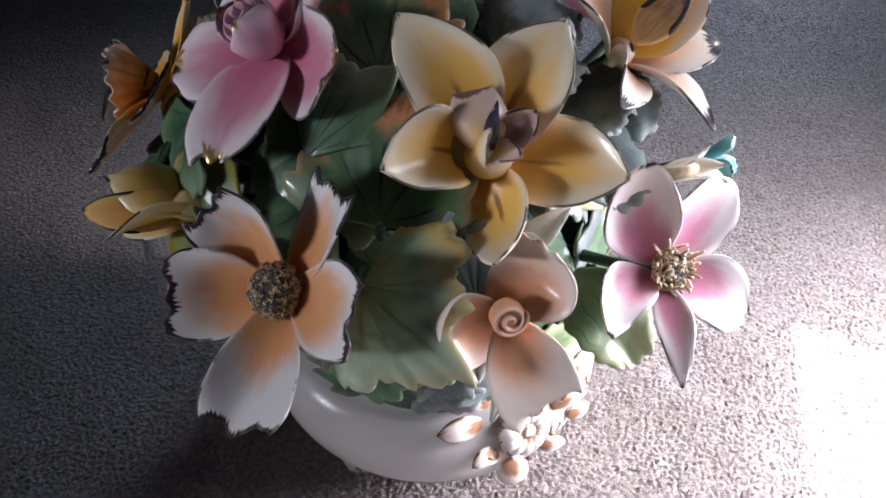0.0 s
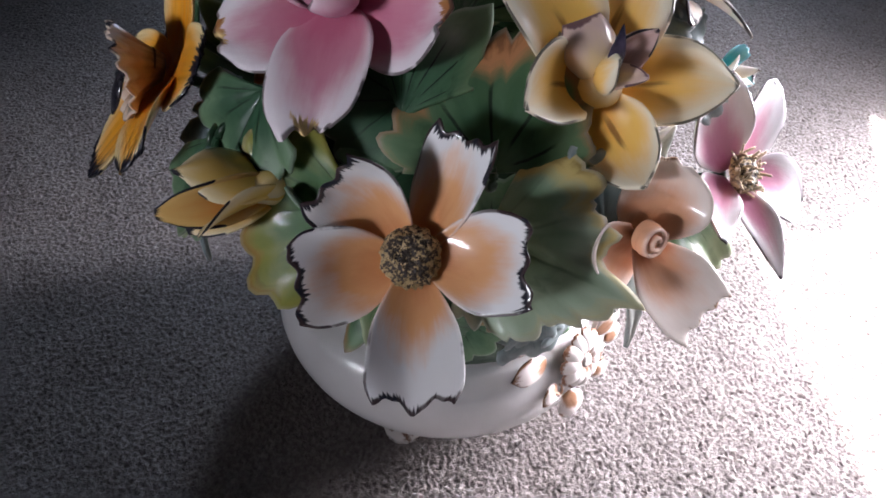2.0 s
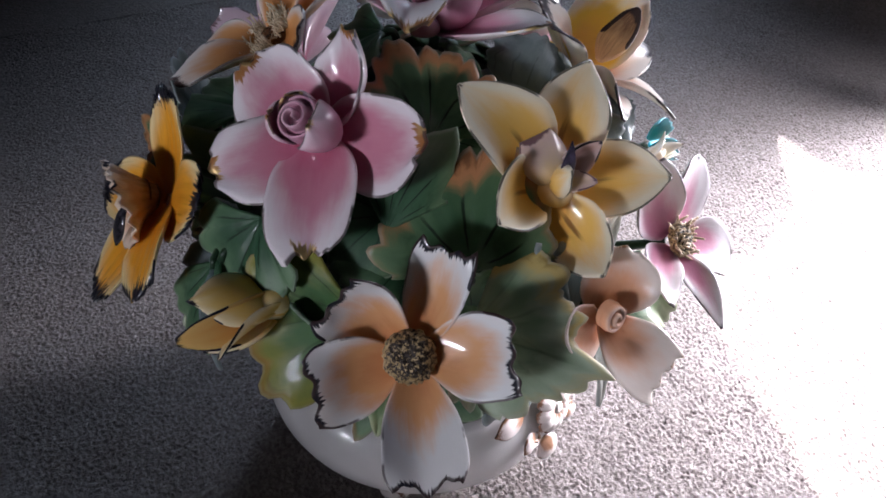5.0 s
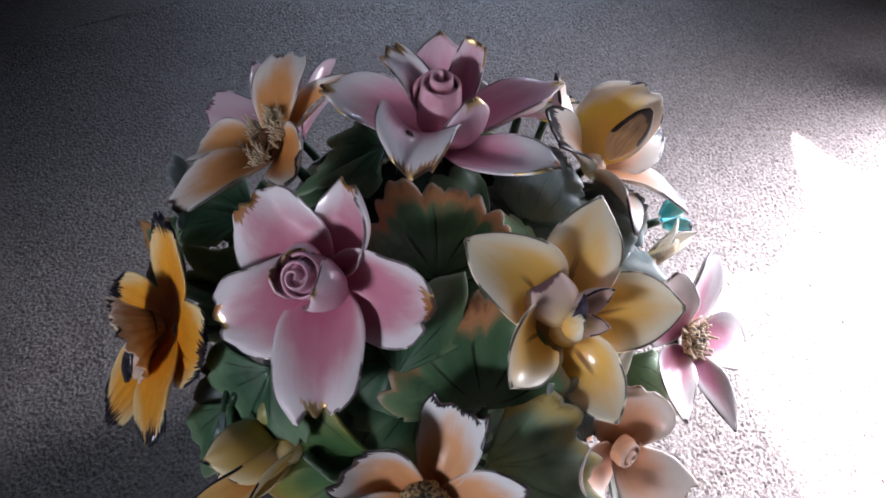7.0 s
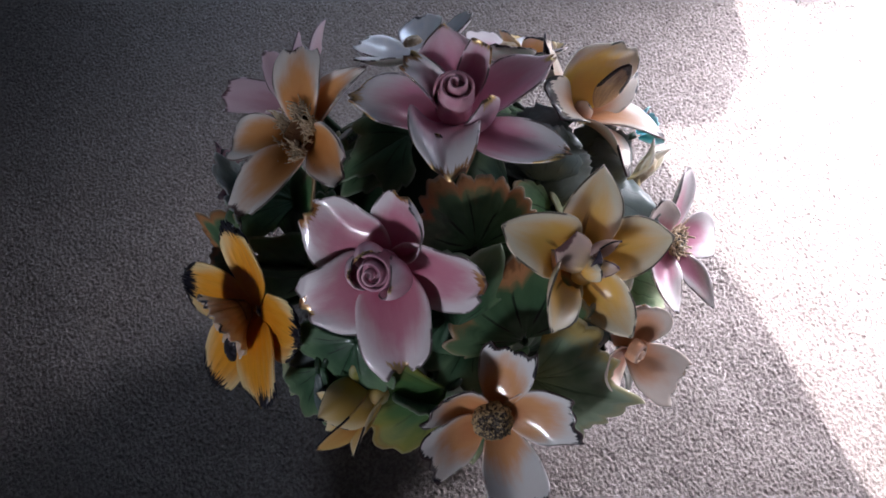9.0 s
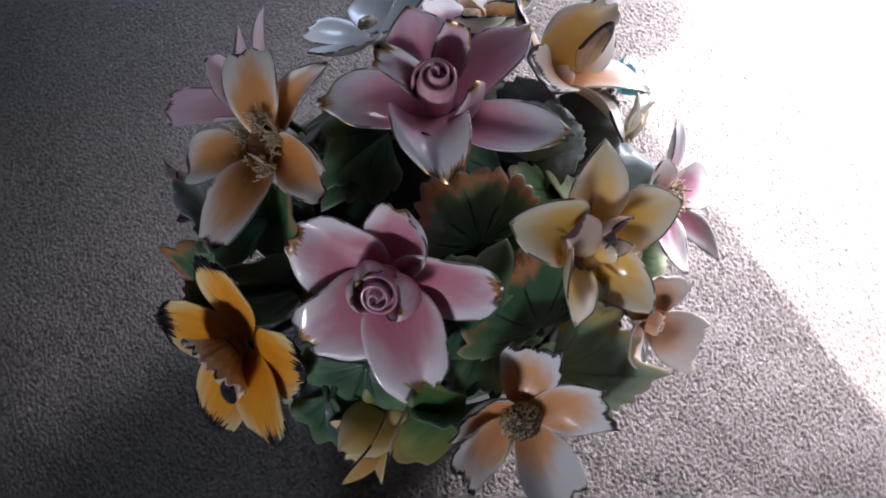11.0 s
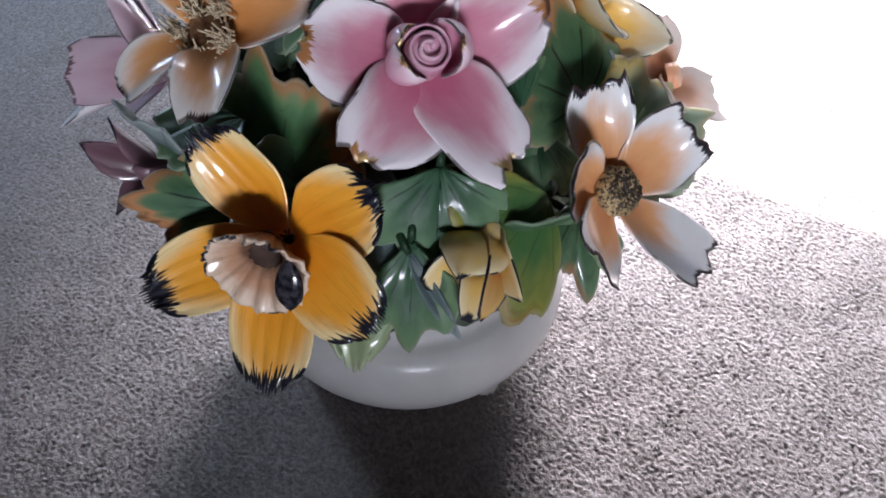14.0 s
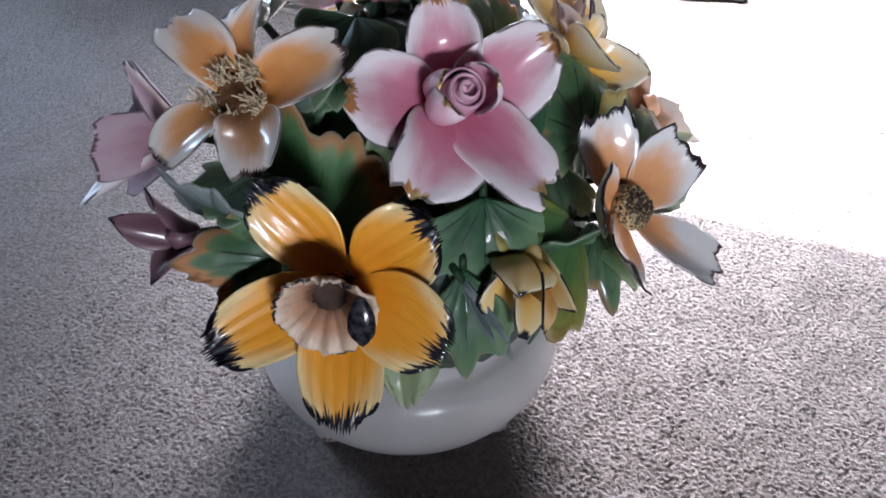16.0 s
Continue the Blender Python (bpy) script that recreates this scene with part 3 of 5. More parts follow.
def fan_leaf(base, tip, up, spread=75.0, lobes=7, depth=0.16, dome=0.10, ruffle=0.05, droop=0.0, thick=0.0024, rng=None):
    """A lobed leaf that opens like a fan from its foot: rounded lobes all along the rim, a gentle dome and a wavy margin."""
    rng = rng or np.random.default_rng(1)
    base, tip, up = (np.array(k, dtype=float) for k in (base, tip, up))
    f = tip - base
    L = np.linalg.norm(f)
    f /= L
    s = np.cross(f, up)
    s /= np.linalg.norm(s)
    n = np.cross(s, f)
    if n.dot(up) < 0:
        s, n = -s, -n
    nu, nv = 15, lobes * 6 + 1
    k = np.linspace(-1, 1, nv)
    warp = k + 0.05 * np.sin(k * 5 + rng.uniform(0, 6))
    beat = np.abs(np.cos(np.pi * (warp + 1) / 2 * lobes + np.pi / 2)) ** 0.55
    own = 1 + 0.11 * np.interp(k, np.linspace(-1, 1, lobes + 2), rng.normal(0, 1, lobes + 2))
    small = 1 + 0.035 * np.interp(k, np.linspace(-1, 1, lobes * 3), rng.normal(0, 1, lobes * 3))
    r = L * (0.70 + 0.30 * np.cos(k * np.pi / 2)) * own * small * (1 - depth + depth * beat)
    a = np.radians(spread) * k
    U, A = np.meshgrid(np.linspace(0.05, 1, nu), a, indexing="ij")
    R_ = U * r[None, :]
    K = np.broadcast_to(k[None, :], U.shape)
    wave = 0.7 * ruffle * U ** 3 * (np.sin(K * 6.0 + rng.uniform(0, 6)) + 0.6 * np.sin(K * 11.0 + rng.uniform(0, 6)))
    crease = -0.010 * np.exp(-(K / 0.10) ** 2) * np.sin(np.pi * U)
    h = L * (dome * 4 * U * (1 - 0.75 * U) * 0.6 - droop * U ** 2.2 + wave + crease - 0.10 * dome * K ** 2)
    P = base + f * (R_ * np.cos(A))[..., None] + s * (R_ * np.sin(A))[..., None] + n * h[..., None]
    return sheet(P, thick, U, K * 0.5 + 0.5, 0.35)


def petal(name, mat, parent, *args, label="", **kw):
    return part(name, mesh_of(name, *blade(*args, **kw), mat=mat), parent, label)


def lathe(name, profile, mat, at, axis=(0, 0, 1), segments=64):
    """A turned form: (radius, height) pairs round an axis."""
    q = Vector(axis).normalized().to_track_quat("Z", "Y").to_matrix()
    verts, faces, uvs = [], [], []
    k = len(profile)
    for j in range(segments):
        a = 2 * math.pi * j / segments
        for i, (r, z) in enumerate(profile):
            verts.append(Vector(at) + q @ Vector((r * math.cos(a), r * math.sin(a), z)))
            uvs.append((i / (k - 1), j / segments))
    for j in range(segments):
        for i in range(k - 1):
            a, b = j * k + i, ((j + 1) % segments) * k + i
            faces.append((a, b, b + 1, a + 1))
    return mesh_of(name, verts, faces, uvs, mat)


def spiral_bud(name, mat, at, axis, radius=0.011, height=0.022, turns=3.1):
    """A rolled rosebud: one clay ribbon wound into a cone."""
    q = Vector(axis).normalized().to_track_quat("Z", "Y").to_matrix()
    nu, nv = 9, int(turns * 22)
    P = np.zeros((nu, nv, 3))
    for j in range(nv):
        k = j / (nv - 1)
        a = k * turns * 2 * math.pi
        r = radius * (0.10 + 0.90 * k ** 0.8)
        for i in range(nu):
            h = i / (nu - 1)
            top = height * (1.0 - 0.30 * k ** 1.5)
            rr = r * (0.62 + 0.50 * math.sin(math.pi * (0.15 + 0.6 * h))) * (1 + 0.10 * k * max(0, h - 0.8) * 5)
            P[i, j] = Vector(at) + q @ Vector((rr * math.cos(a), rr * math.sin(a), h * top))
    U, V = np.meshgrid(np.linspace(0, 0.62, nu), np.linspace(0.3, 0.7, nv), indexing="ij")
    verts, faces, uvs = sheet(P, 0.0015, U, V, 0.3)
    verts, uvs, k0 = list(verts), list(uvs), len(verts)
    # the clay core that the ribbon is wound on
    for i in range(8):
        t = i / 7 * math.pi / 2
        for j in range(24):
            a = 2 * math.pi * j / 24
            verts.append(np.array(Vector(at) + q @ Vector((radius * 0.98 * math.sin(t) * math.cos(a), radius * 0.98 * math.sin(t) * math.sin(a), height * 0.80 * math.cos(t) ** 0.4))))
            uvs.append((0.35, 0.5))
    for i in range(7):
        for j in range(24):
            a, b = k0 + i * 24 + j, k0 + i * 24 + (j + 1) % 24
            faces.append((a, b, b + 24, a + 24))
    return mesh_of(name, verts, faces, uvs, mat)


def button(name, mat, at, axis, radius, height, rng):
    """A domed, pitted flower centre."""
    q = Vector(axis).normalized().to_track_quat("Z", "Y").to_matrix()
    verts, faces, uvs = [], [], []
    nr, ns = 16, 40
    for i in range(nr):
        t = i / (nr - 1) * math.pi / 2
        for j in range(ns):
            a = 2 * math.pi * j / ns
            b = 1 + 0.05 * rng.standard_normal() * (i > 0)
            verts.append(Vector(at) + q @ Vector((radius * math.sin(t) ** 0.8 * math.cos(a) * b, radius * math.sin(t) ** 0.8 * math.sin(a) * b, height * (math.cos(t) * b - 0.22 * math.exp(-(t * 3.0) ** 2)))))
            uvs.append((i / nr, j / ns))
    for i in range(nr - 1):
        for j in range(ns):
            a, b = i * ns + j, i * ns + (j + 1) % ns
            faces.append((a, b, b + ns, a + ns))
    return mesh_of(name, verts, faces, uvs, mat)


def stamens(name, mat, at, axis, inner, outer, height, count, rng, thick=0.0009, clumps=0):
    """A ragged ring of clay threads pressed through a sieve."""
    q = Vector(axis).normalized().to_track_quat("Z", "Y").to_matrix()
    verts, faces, uvs = [], [], []
    for _ in range(count):
        a = rng.uniform(0, 2 * math.pi)
        if clumps:
            a = (int(rng.integers(clumps)) + rng.normal(0, 0.20)) * 2 * math.pi / clumps
        r = rng.uniform(inner, outer)
        p = Vector((r * math.cos(a), r * math.sin(a), 0))
        way = Vector((math.cos(a) * rng.normal(0.4, 0.5), math.sin(a) * rng.normal(0.4, 0.5), 1)).normalized()
        long = height * rng.uniform(0.5, 1.1)
        bend = Vector(rng.normal(0, 1, 3)) * long * 0.35
        k0 = len(verts)
        for s in range(5):
            h = s / 4
            c = p + way * long * h + bend * h * h
            t = thick * (1.15 - 0.4 * h)
            for e in range(5):
                b = 2 * math.pi * e / 5
                verts.append(Vector(at) + q @ (c + Vector((t * math.cos(b), t * math.sin(b), 0))))
                uvs.append((h, e / 5))
        for s in range(4):
            for e in range(5):
                a0, a1 = k0 + s * 5 + e, k0 + s * 5 + (e + 1) % 5
                faces.append((a0, a1, a1 + 5, a0 + 5))
        faces.append(tuple(k0 + 20 + e for e in range(5)))
    return mesh_of(name, verts, faces, uvs, mat)


def corona(name, mat, at, axis, down, small, large, rng):
    """A ribbed, flaring trumpet mouth whose lower lip is drawn out."""
    a, d = Vector(axis).normalized(), Vector(down)
    d = (d - a * d.dot(a)).normalized()
    s = a.cross(d)
    nu, nv = 16, 73
    P = np.zeros((nu, nv, 3))
    wild = rng.uniform(-1, 1, nv)
    wild[-1] = wild[0]
    for j in range(nv):
        t = 2 * math.pi * j / (nv - 1)
        low = (0.5 + 0.5 * math.cos(t)) ** 0.8
        R_ = small + (large - small) * low + 0.0012 * wild[j]
        out = d * math.cos(t) + s * math.sin(t)
        rib = 0.0017 * math.cos(16 * t)
        for i in range(nu):
            u = i / (nu - 1)
            r = 0.0055 + (R_ - 0.0055) * u
            h = -0.010 * (1 - u) ** 2.5 + 0.015 * u ** 1.5 * (1 - 0.95 * low) + rib * u + 0.0012 * math.sin(3 * t + 1) * u
            P[i, j] = Vector(at) + out * r + a * h
    U, V = np.meshgrid(np.linspace(0, 1, nu), np.linspace(0, 1, nv), indexing="ij")
    return mesh_of(name, *sheet(P, 0.0018, U, V, 0.2), mat=mat)

# ---- the room ----
def axis_steps(lo, hi, fine_lo, fine_hi, step, coarse):
    return np.concatenate([np.arange(lo, fine_lo, coarse), np.arange(fine_lo, fine_hi, step), np.arange(fine_hi, hi + coarse, coarse)])


def carpet():
    """One sheet of short pile: rows of tufts raised by a few millimetres where one stands close to it."""
    rng = np.random.default_rng(5)
    xs, ys = axis_steps(-2.05, 0.95, -0.58, 0.86, 0.0012, 0.05), axis_steps(-1.05, 3.55, -0.20, 1.0, 0.0012, 0.05)
    nx, ny = len(xs), len(ys)
    fx, fy = np.fft.fftfreq(nx)[:, None], np.fft.fftfreq(ny)[None, :]
    k = np.hypot(fx, fy)

    def band(centre, width):
        z = np.fft.ifft2(np.fft.fft2(rng.standard_normal((nx, ny))) * np.exp(-((k - centre) / width) ** 2)).real
        return z / z.std()

    gaps = np.minimum(band(0.33, 0.15) + 0.25, 0.0)
    z = 0.0004 * np.tanh(band(0.38, 0.17)) - 0.0021 * np.tanh(0.8 * gaps ** 2) + 0.0005 * band(0.012, 0.01)
    X, Y = np.meshgrid(xs, ys, indexing="ij")
    near = (X > -0.57) & (X < 0.85) & (Y > -0.19) & (Y < 0.99)
    z = np.where(near, z, 0.0)
    X = X + np.where(near, 0.0004 * band(0.3, 0.1), 0.0)
    Y = Y + np.where(near, 0.0004 * band(0.3, 0.1), 0.0)
    verts = np.stack([X, Y, z - 0.001], -1).reshape(-1, 3)
    i, j = np.meshgrid(np.arange(nx - 1), np.arange(ny - 1), indexing="ij")
    a = (i * ny + j).ravel()
    quads = np.stack([a, a + ny, a + ny + 1, a + 1], -1)
    me = bpy.data.meshes.new("floor")
    me.vertices.add(len(verts))
    me.vertices.foreach_set("co", verts.astype(np.float32).ravel())
    me.loops.add(quads.size)
    me.loops.foreach_set("vertex_index", quads.astype(np.int32).ravel())
    me.polygons.add(len(quads))
    me.polygons.foreach_set("loop_start", (np.arange(len(quads)) * 4).astype(np.int32))
    me.polygons.foreach_set("use_smooth", np.ones(len(quads), dtype=bool))
    me.update(calc_edges=True)
    me.materials.append(M["carpet"])
    return tagged(new("floor", me), "taupe cut-pile carpet, fine tuft texture with pit shade flecked into its colour", "carpet", kind="structure")


carpet()
XW, XE, YS, YN, TOP = -2.0, 0.90, -1.0, 3.5, 2.4


def wall(name, lo, hi):
    return tagged(box(name, lo, hi, M["wall"], bevel=0), "plain unseen wall, darkened to hold back bounced light", "wall", kind="structure")


wall("wall_west_north", (XW - 0.1, 0.04, -0.02), (XW, YN + 0.1, TOP))
# slit left open for the added fill lamp on the flowers
wall("wall_west_below", (XW - 0.1, YS - 0.1, -0.02), (XW, 0.04, 0.60))
wall("wall_west_above", (XW - 0.1, YS - 0.1, 0.84), (XW, 0.04, TOP))
wall("wall_south", (XW, YS - 0.1, -0.02), (XE + 0.1, YS, TOP))
wall("wall_north", (XW, YN, -0.02), (XE + 0.1, YN + 0.1, TOP))
wall("wall_east_south", (XE, YS, -0.02), (XE + 0.1, -0.4, TOP))
wall("wall_east_middle", (XE, 0.90, -0.02), (XE + 0.1, 1.20, TOP))
wall("wall_east_north", (XE, 1.80, -0.02), (XE + 0.1, YN, TOP))
# these two frame the invented opening of the carpet's fill lamp
wall("wall_east_sill", (XE, 1.20, -0.02), (XE + 0.1, 1.80, 0.29))
wall("wall_east_lintel", (XE, 1.20, 0.81), (XE + 0.1, 1.80, TOP))
wall("wall_east_above", (XE, -0.4, 2.05), (XE + 0.1, 0.90, TOP))
# two unseen pieces added to block low sun north of the gap
wall("wall_east_below", (XE, 0.51, -0.02), (XE + 0.1, 0.61, 0.50))
wall("wall_east_panel", (XE, 0.61, -0.02), (XE + 0.1, 0.90, 0.64))
tagged(box("ceiling", (XW, YS, TOP), (XE + 0.1, YN, TOP + 0.1), M["ceiling"], bevel=0), "plain unseen ceiling, darkened to hold back bounced light", "ceiling", kind="structure")
tagged(box("door_track", (0.676, -0.02, -0.001), (0.698, 0.33, 0.010), M["sill"], bevel=0.005), "low dark grey metal track along the carpet", "track", kind="structure")


def curtain(name, near, back, z0, z1, edge, label):
    """Added, unseen screen of folded cloth that shapes the sun patch; edge(z) is where its free side hangs, back(z) its
    other side.
    """
    nz, ny = 60, 40
    P = np.zeros((nz, ny, 3))
    for i in range(nz):
        z = z0 + (z1 - z0) * i / (nz - 1)
        for j in range(ny):
            k = j / (ny - 1)
            y = back(z) + (edge(z) - back(z)) * k
            P[i, j] = (near + 0.012 * math.sin(y * 55 + 0.4 * z), y, z)
    U, V = np.meshgrid(np.linspace(0, 1, nz), np.linspace(0, 1, ny), indexing="ij")
    ob = new(name, mesh_of(name, *sheet(P, 0.004, U, V, 0), mat=M["curtain"]))
    return tagged(ob, label, "curtain", kind="structure")


# free edge of the added north screen, cut to outline the sun patch
EDGE_Z = (0.0, 0.13, 0.24, 0.29, 0.305, 0.345, 0.38, 0.43, 0.56, 0.64, 0.71, 0.8, 2.1)
EDGE_Y = (0.39, 0.407, 0.46, 0.49, 0.575, 0.608, 0.592, 0.527, 0.530, 0.565, 0.606, 0.62, 0.64)
curtain("curtain_south", 0.690, lambda z: -0.55, 0.023, 2.2, lambda z: -0.20, "unseen beige cloth added to keep the sun off south of the gap")
curtain("curtain_north", 0.690, lambda z: 0.80 if z > 0.24 else 0.53, 0.11, 2.2, lambda z: float(np.interp(z, EDGE_Z, EDGE_Y)), "unseen beige cloth added to cut the sun patch's crooked edge")


def blind():
    """Unseen cloth sheet added in the door's opening; its crooked hem cuts off the high sun."""
    verts = []
    for x in (0.712, 0.716):
        for y in (-0.4, 1.0):
            verts += [(x, y, 1.73 - (y + 1.46) * 0.466), (x, y, 2.05)]
    faces = [(0, 1, 3, 2), (4, 6, 7, 5), (0, 2, 6, 4), (1, 5, 7, 3), (0, 4, 5, 1), (2, 3, 7, 6)]
    return tagged(new("blind", mesh_of("blind", verts, faces, mat=M["curtain"], smooth=False)), "unseen beige sheet added to cut off the high sun", "blind", kind="structure")


blind()
# added panel that keeps sun and sky out of the invented side opening
tagged(box("blind_side", (XE + 0.085, 1.20, 0.29), (XE + 0.09, 1.80, 0.81), M["curtain"], bevel=0), "unseen beige panel added to shut outside light from the side opening", "blind", kind="structure")

# ---- the porcelain centrepiece ----
piece = tagged(new("flower_centrepiece"), "white porcelain bowl of glazed hand-modelled porcelain flowers standing on carpet", "centrepiece")


def bowl_profile():
    """Squat bowl: a flattened swelling body, drawn in to a neck, with a soft lip and an inner wall."""
    pts = [(0.0, 0.014), (0.045, 0.0135), (0.056, 0.0155)]
    for a in range(-56, 27, 6):
        pts.append((0.1055 * math.cos(radians(a)), 0.0514 + 0.0734 * 0.86 * math.sin(radians(a)) + (0.004 if a < -40 else 0)))
    pts += [(0.0925, 0.0800), (0.0905, 0.0812), (0.0880, 0.0818), (0.0850, 0.0835), (0.0830, 0.088), (0.0830, 0.100), (0.0850, 0.108), (0.0862, 0.113), (0.0855, 0.1165), (0.083, 0.1165), (0.081, 0.112), (0.079, 0.09), (0.06, 0.06), (0.0, 0.05)]
    return pts


bowl = part("bowl", lathe("bowl", bowl_profile(), M["porcelain"], CENTRE, segments=96), piece, "glossy white porcelain bowl, squat and swelling")


def foot(angle):
    a = radians(angle)
    way = Vector((math.cos(a), math.sin(a), 0))
    side = Vector((-way.y, way.x, 0))
    c = CENTRE + way * 0.072
    verts, faces = [], []
    ns, nr = 20, 7
    prof = [(0.0, 0.0), (0.013, 0.0), (0.0165, 0.003), (0.0165, 0.008), (0.014, 0.013), (0.016, 0.018), (0.012, 0.026)]
    for r, z in prof:
        for j in range(ns):
            b = 2 * math.pi * j / ns
            lobed = 1 + 0.16 * math.cos(3 * b)
            verts.append(c + way * (r * 1.05 * math.cos(b) * lobed) + side * (r * 1.25 * math.sin(b) * lobed) + Vector((0, 0, z)))
    for i in range(nr - 1):
        for j in range(ns):
            a0, a1 = i * ns + j, i * ns + (j + 1) % ns
            faces.append((a0, a1, a1 + ns, a0 + ns))
    return part("foot", mesh_of("foot", verts, faces, mat=M["gilded"]), bowl, "small scrolled foot with brown-gold brushwork")


for ang in (235, 325, 145, 55):
    foot(ang)


def scroll(at, axis, size, turns, flip, rng):
    """A relief curl of clay on the bowl's shoulder."""
    q = Vector(axis).normalized().to_track_quat("Z", "Y").to_matrix()
    verts, faces = [], []
    n, m = 36, 8
    for i in range(n):
        k = i / (n - 1)
        a = flip * (k * turns * 2 * math.pi + rng.uniform(0, 0.02))
        r = size * (0.12 + 0.88 * k)
        c = Vector((r * math.cos(a), r * math.sin(a), 0.003 * (1 - k)))
        t = size * 0.24 * math.sin(math.pi * (0.08 + 0.84 * (1 - k))) ** 0.6
        out = Vector((math.cos(a), math.sin(a), 0))
        for j in range(m):
            b = 2 * math.pi * j / m
            verts.append(Vector(at) + q @ (c + out * t * math.cos(b) + Vector((0, 0, t * 0.9 * math.sin(b)))))
    for i in range(n - 1):
        for j in range(m):
            a0, a1 = i * m + j, i * m + (j + 1) % m
            faces.append((a0, a1, a1 + m, a0 + m))
    return part("scroll", mesh_of("scroll", verts, faces, mat=M["gilded"]), bowl, "raised white scroll edged in brown gold")


def on_bowl(angle, z, out=0.0):
    a = radians(angle)
    r = 0.1055 * math.sqrt(max(0.05, 1 - ((z - 0.0514) / 0.067) ** 2)) + out
    way = Vector((math.cos(a), math.sin(a), 0))
    n = Vector((way.x, way.y, (z - 0.0514) / 0.06)).normalized()
    return CENTRE + way * r + Vector((0, 0, z)), n


_rng = np.random.default_rng(11)


def bowl_leaf(angle, z, turn, length, width, glaze="gilt_leaf", lift=0.004, **opt):
    """A raised leaf lying on the bowl's shoulder; turn: degrees from level, towards the right, upwards."""
    p, n = on_bowl(angle, z, 0.001)
    right = Vector((0, 0, 1)).cross(n).normalized()
    high = n.cross(right)
    d = right * math.cos(radians(turn)) + high * math.sin(radians(turn))
    kw = dict(outline="pointed", bow=0.10, cup=-0.30, thick=0.0022, rng=_rng)
    kw.update(opt)
    return petal("acanthus_leaf", M[glaze], bowl, p, p + d * length + n * lift, n, width, label="small raised leaf with brown-gold brushwork", **kw)


def daisy(angle, z, radius, count):
    """A relief blossom with narrow gilt-edged petals round a small boss."""
    p, n = on_bowl(angle, z, 0.004)
    q = n.to_track_quat("Z", "Y").to_matrix()
    boss = part("daisy", button("daisy", M["gilded"], p, n, radius * 0.26, radius * 0.24, _rng), piece, "white relief daisy with gilt petal edges")
    for i in range(count):
        a = 2 * math.pi * i / count
        d = q @ Vector((math.cos(a), math.sin(a), 0))
        petal("daisy_petal", M["gilt_petal"], boss, p + d * radius * 0.16, p + d * radius * _rng.uniform(0.92, 1.05) - n * 0.002, n, radius * 0.60, "fan", bow=0.16, cup=-0.5, end="notched", thick=0.0026, rng=_rng)


daisy(-60, 0.072, 0.018, 11)
for ang, z, turn, long, wide in ((-74, 0.081, 176, 0.026, 0.016), (-70, 0.088, 140, 0.018, 0.014), (-77, 0.090, 160, 0.018, 0.012), (-66, 0.092, 60, 0.016, 0.013), (-56, 0.088, 50, 0.018, 0.014), (-67, 0.052, -70, 0.024, 0.020), (-72, 0.066, 205, 0.014, 0.012), (-55, 0.053, -30, 0.020, 0.013),
                                 (-48, 0.072, 8, 0.026, 0.017), (-46, 0.084, 40, 0.022, 0.015), (-42, 0.058, -20, 0.018, 0.014), (-62, 0.090, 95, 0.014, 0.014), (-36, 0.078, 20, 0.018, 0.013)):
    bowl_leaf(ang, z, turn, long, wide)
for ang, z, size, flip in ((-73, 0.062, 0.006, 1), (-50, 0.060, 0.007, -1), (-40, 0.086, 0.008, 1), (-34, 0.066, 0.008, -1)):
    p, n = on_bowl(ang, z, 0.002)
    scroll(p, n, size, 1.15, flip, _rng)

# mound of dark clay that carries the flowers
MOUND, MR = Vector((0.026, 0.350, 0.150)), (0.089, 0.097, 0.126)


def mound():
    verts, faces, uvs = [], [], []
    nt, ns = 28, 56
    for i in range(nt):
        t = math.pi * 0.78 * i / (nt - 1)
        for j in range(ns):
            a = 2 * math.pi * j / ns
            d = Vector((math.sin(t) * math.cos(a), math.sin(t) * math.sin(a), math.cos(t)))
            k = 1 + 0.05 * noise.noise(d * 4)
            verts.append(MOUND + Vector((d.x * MR[0] * k, d.y * MR[1] * k, d.z * MR[2] * k)))
            uvs.append((i / nt, j / ns))
    for i in range(nt - 1):
        for j in range(ns):
            a, b = i * ns + j, i * ns + (j + 1) % ns
            faces.append((a, b, b + ns, a + ns))
    faces = [tuple(reversed(f)) for f in faces]
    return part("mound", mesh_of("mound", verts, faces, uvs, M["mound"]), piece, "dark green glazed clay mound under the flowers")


mound()


def mm(*p):
    return Vector(p) / 1000


def outward(p, lift=0.35):
    d = Vector(p) - Vector((0.028, 0.352, 0.16))
    d.z += 0.02
    return d.normalized()


def axis_of(centre, tips):
    """The way a flower faces: square to the plane of its petals, away from the mound."""
    c = sum(tips, Vector()) / len(tips)
    A = np.array([t - c for t in tips])
    n = Vector(np.linalg.svd(A)[2][2])
    o = outward(centre)
    if n.dot(o) < 0:
        n = -n
    return (n + 0.15 * o).normalized()


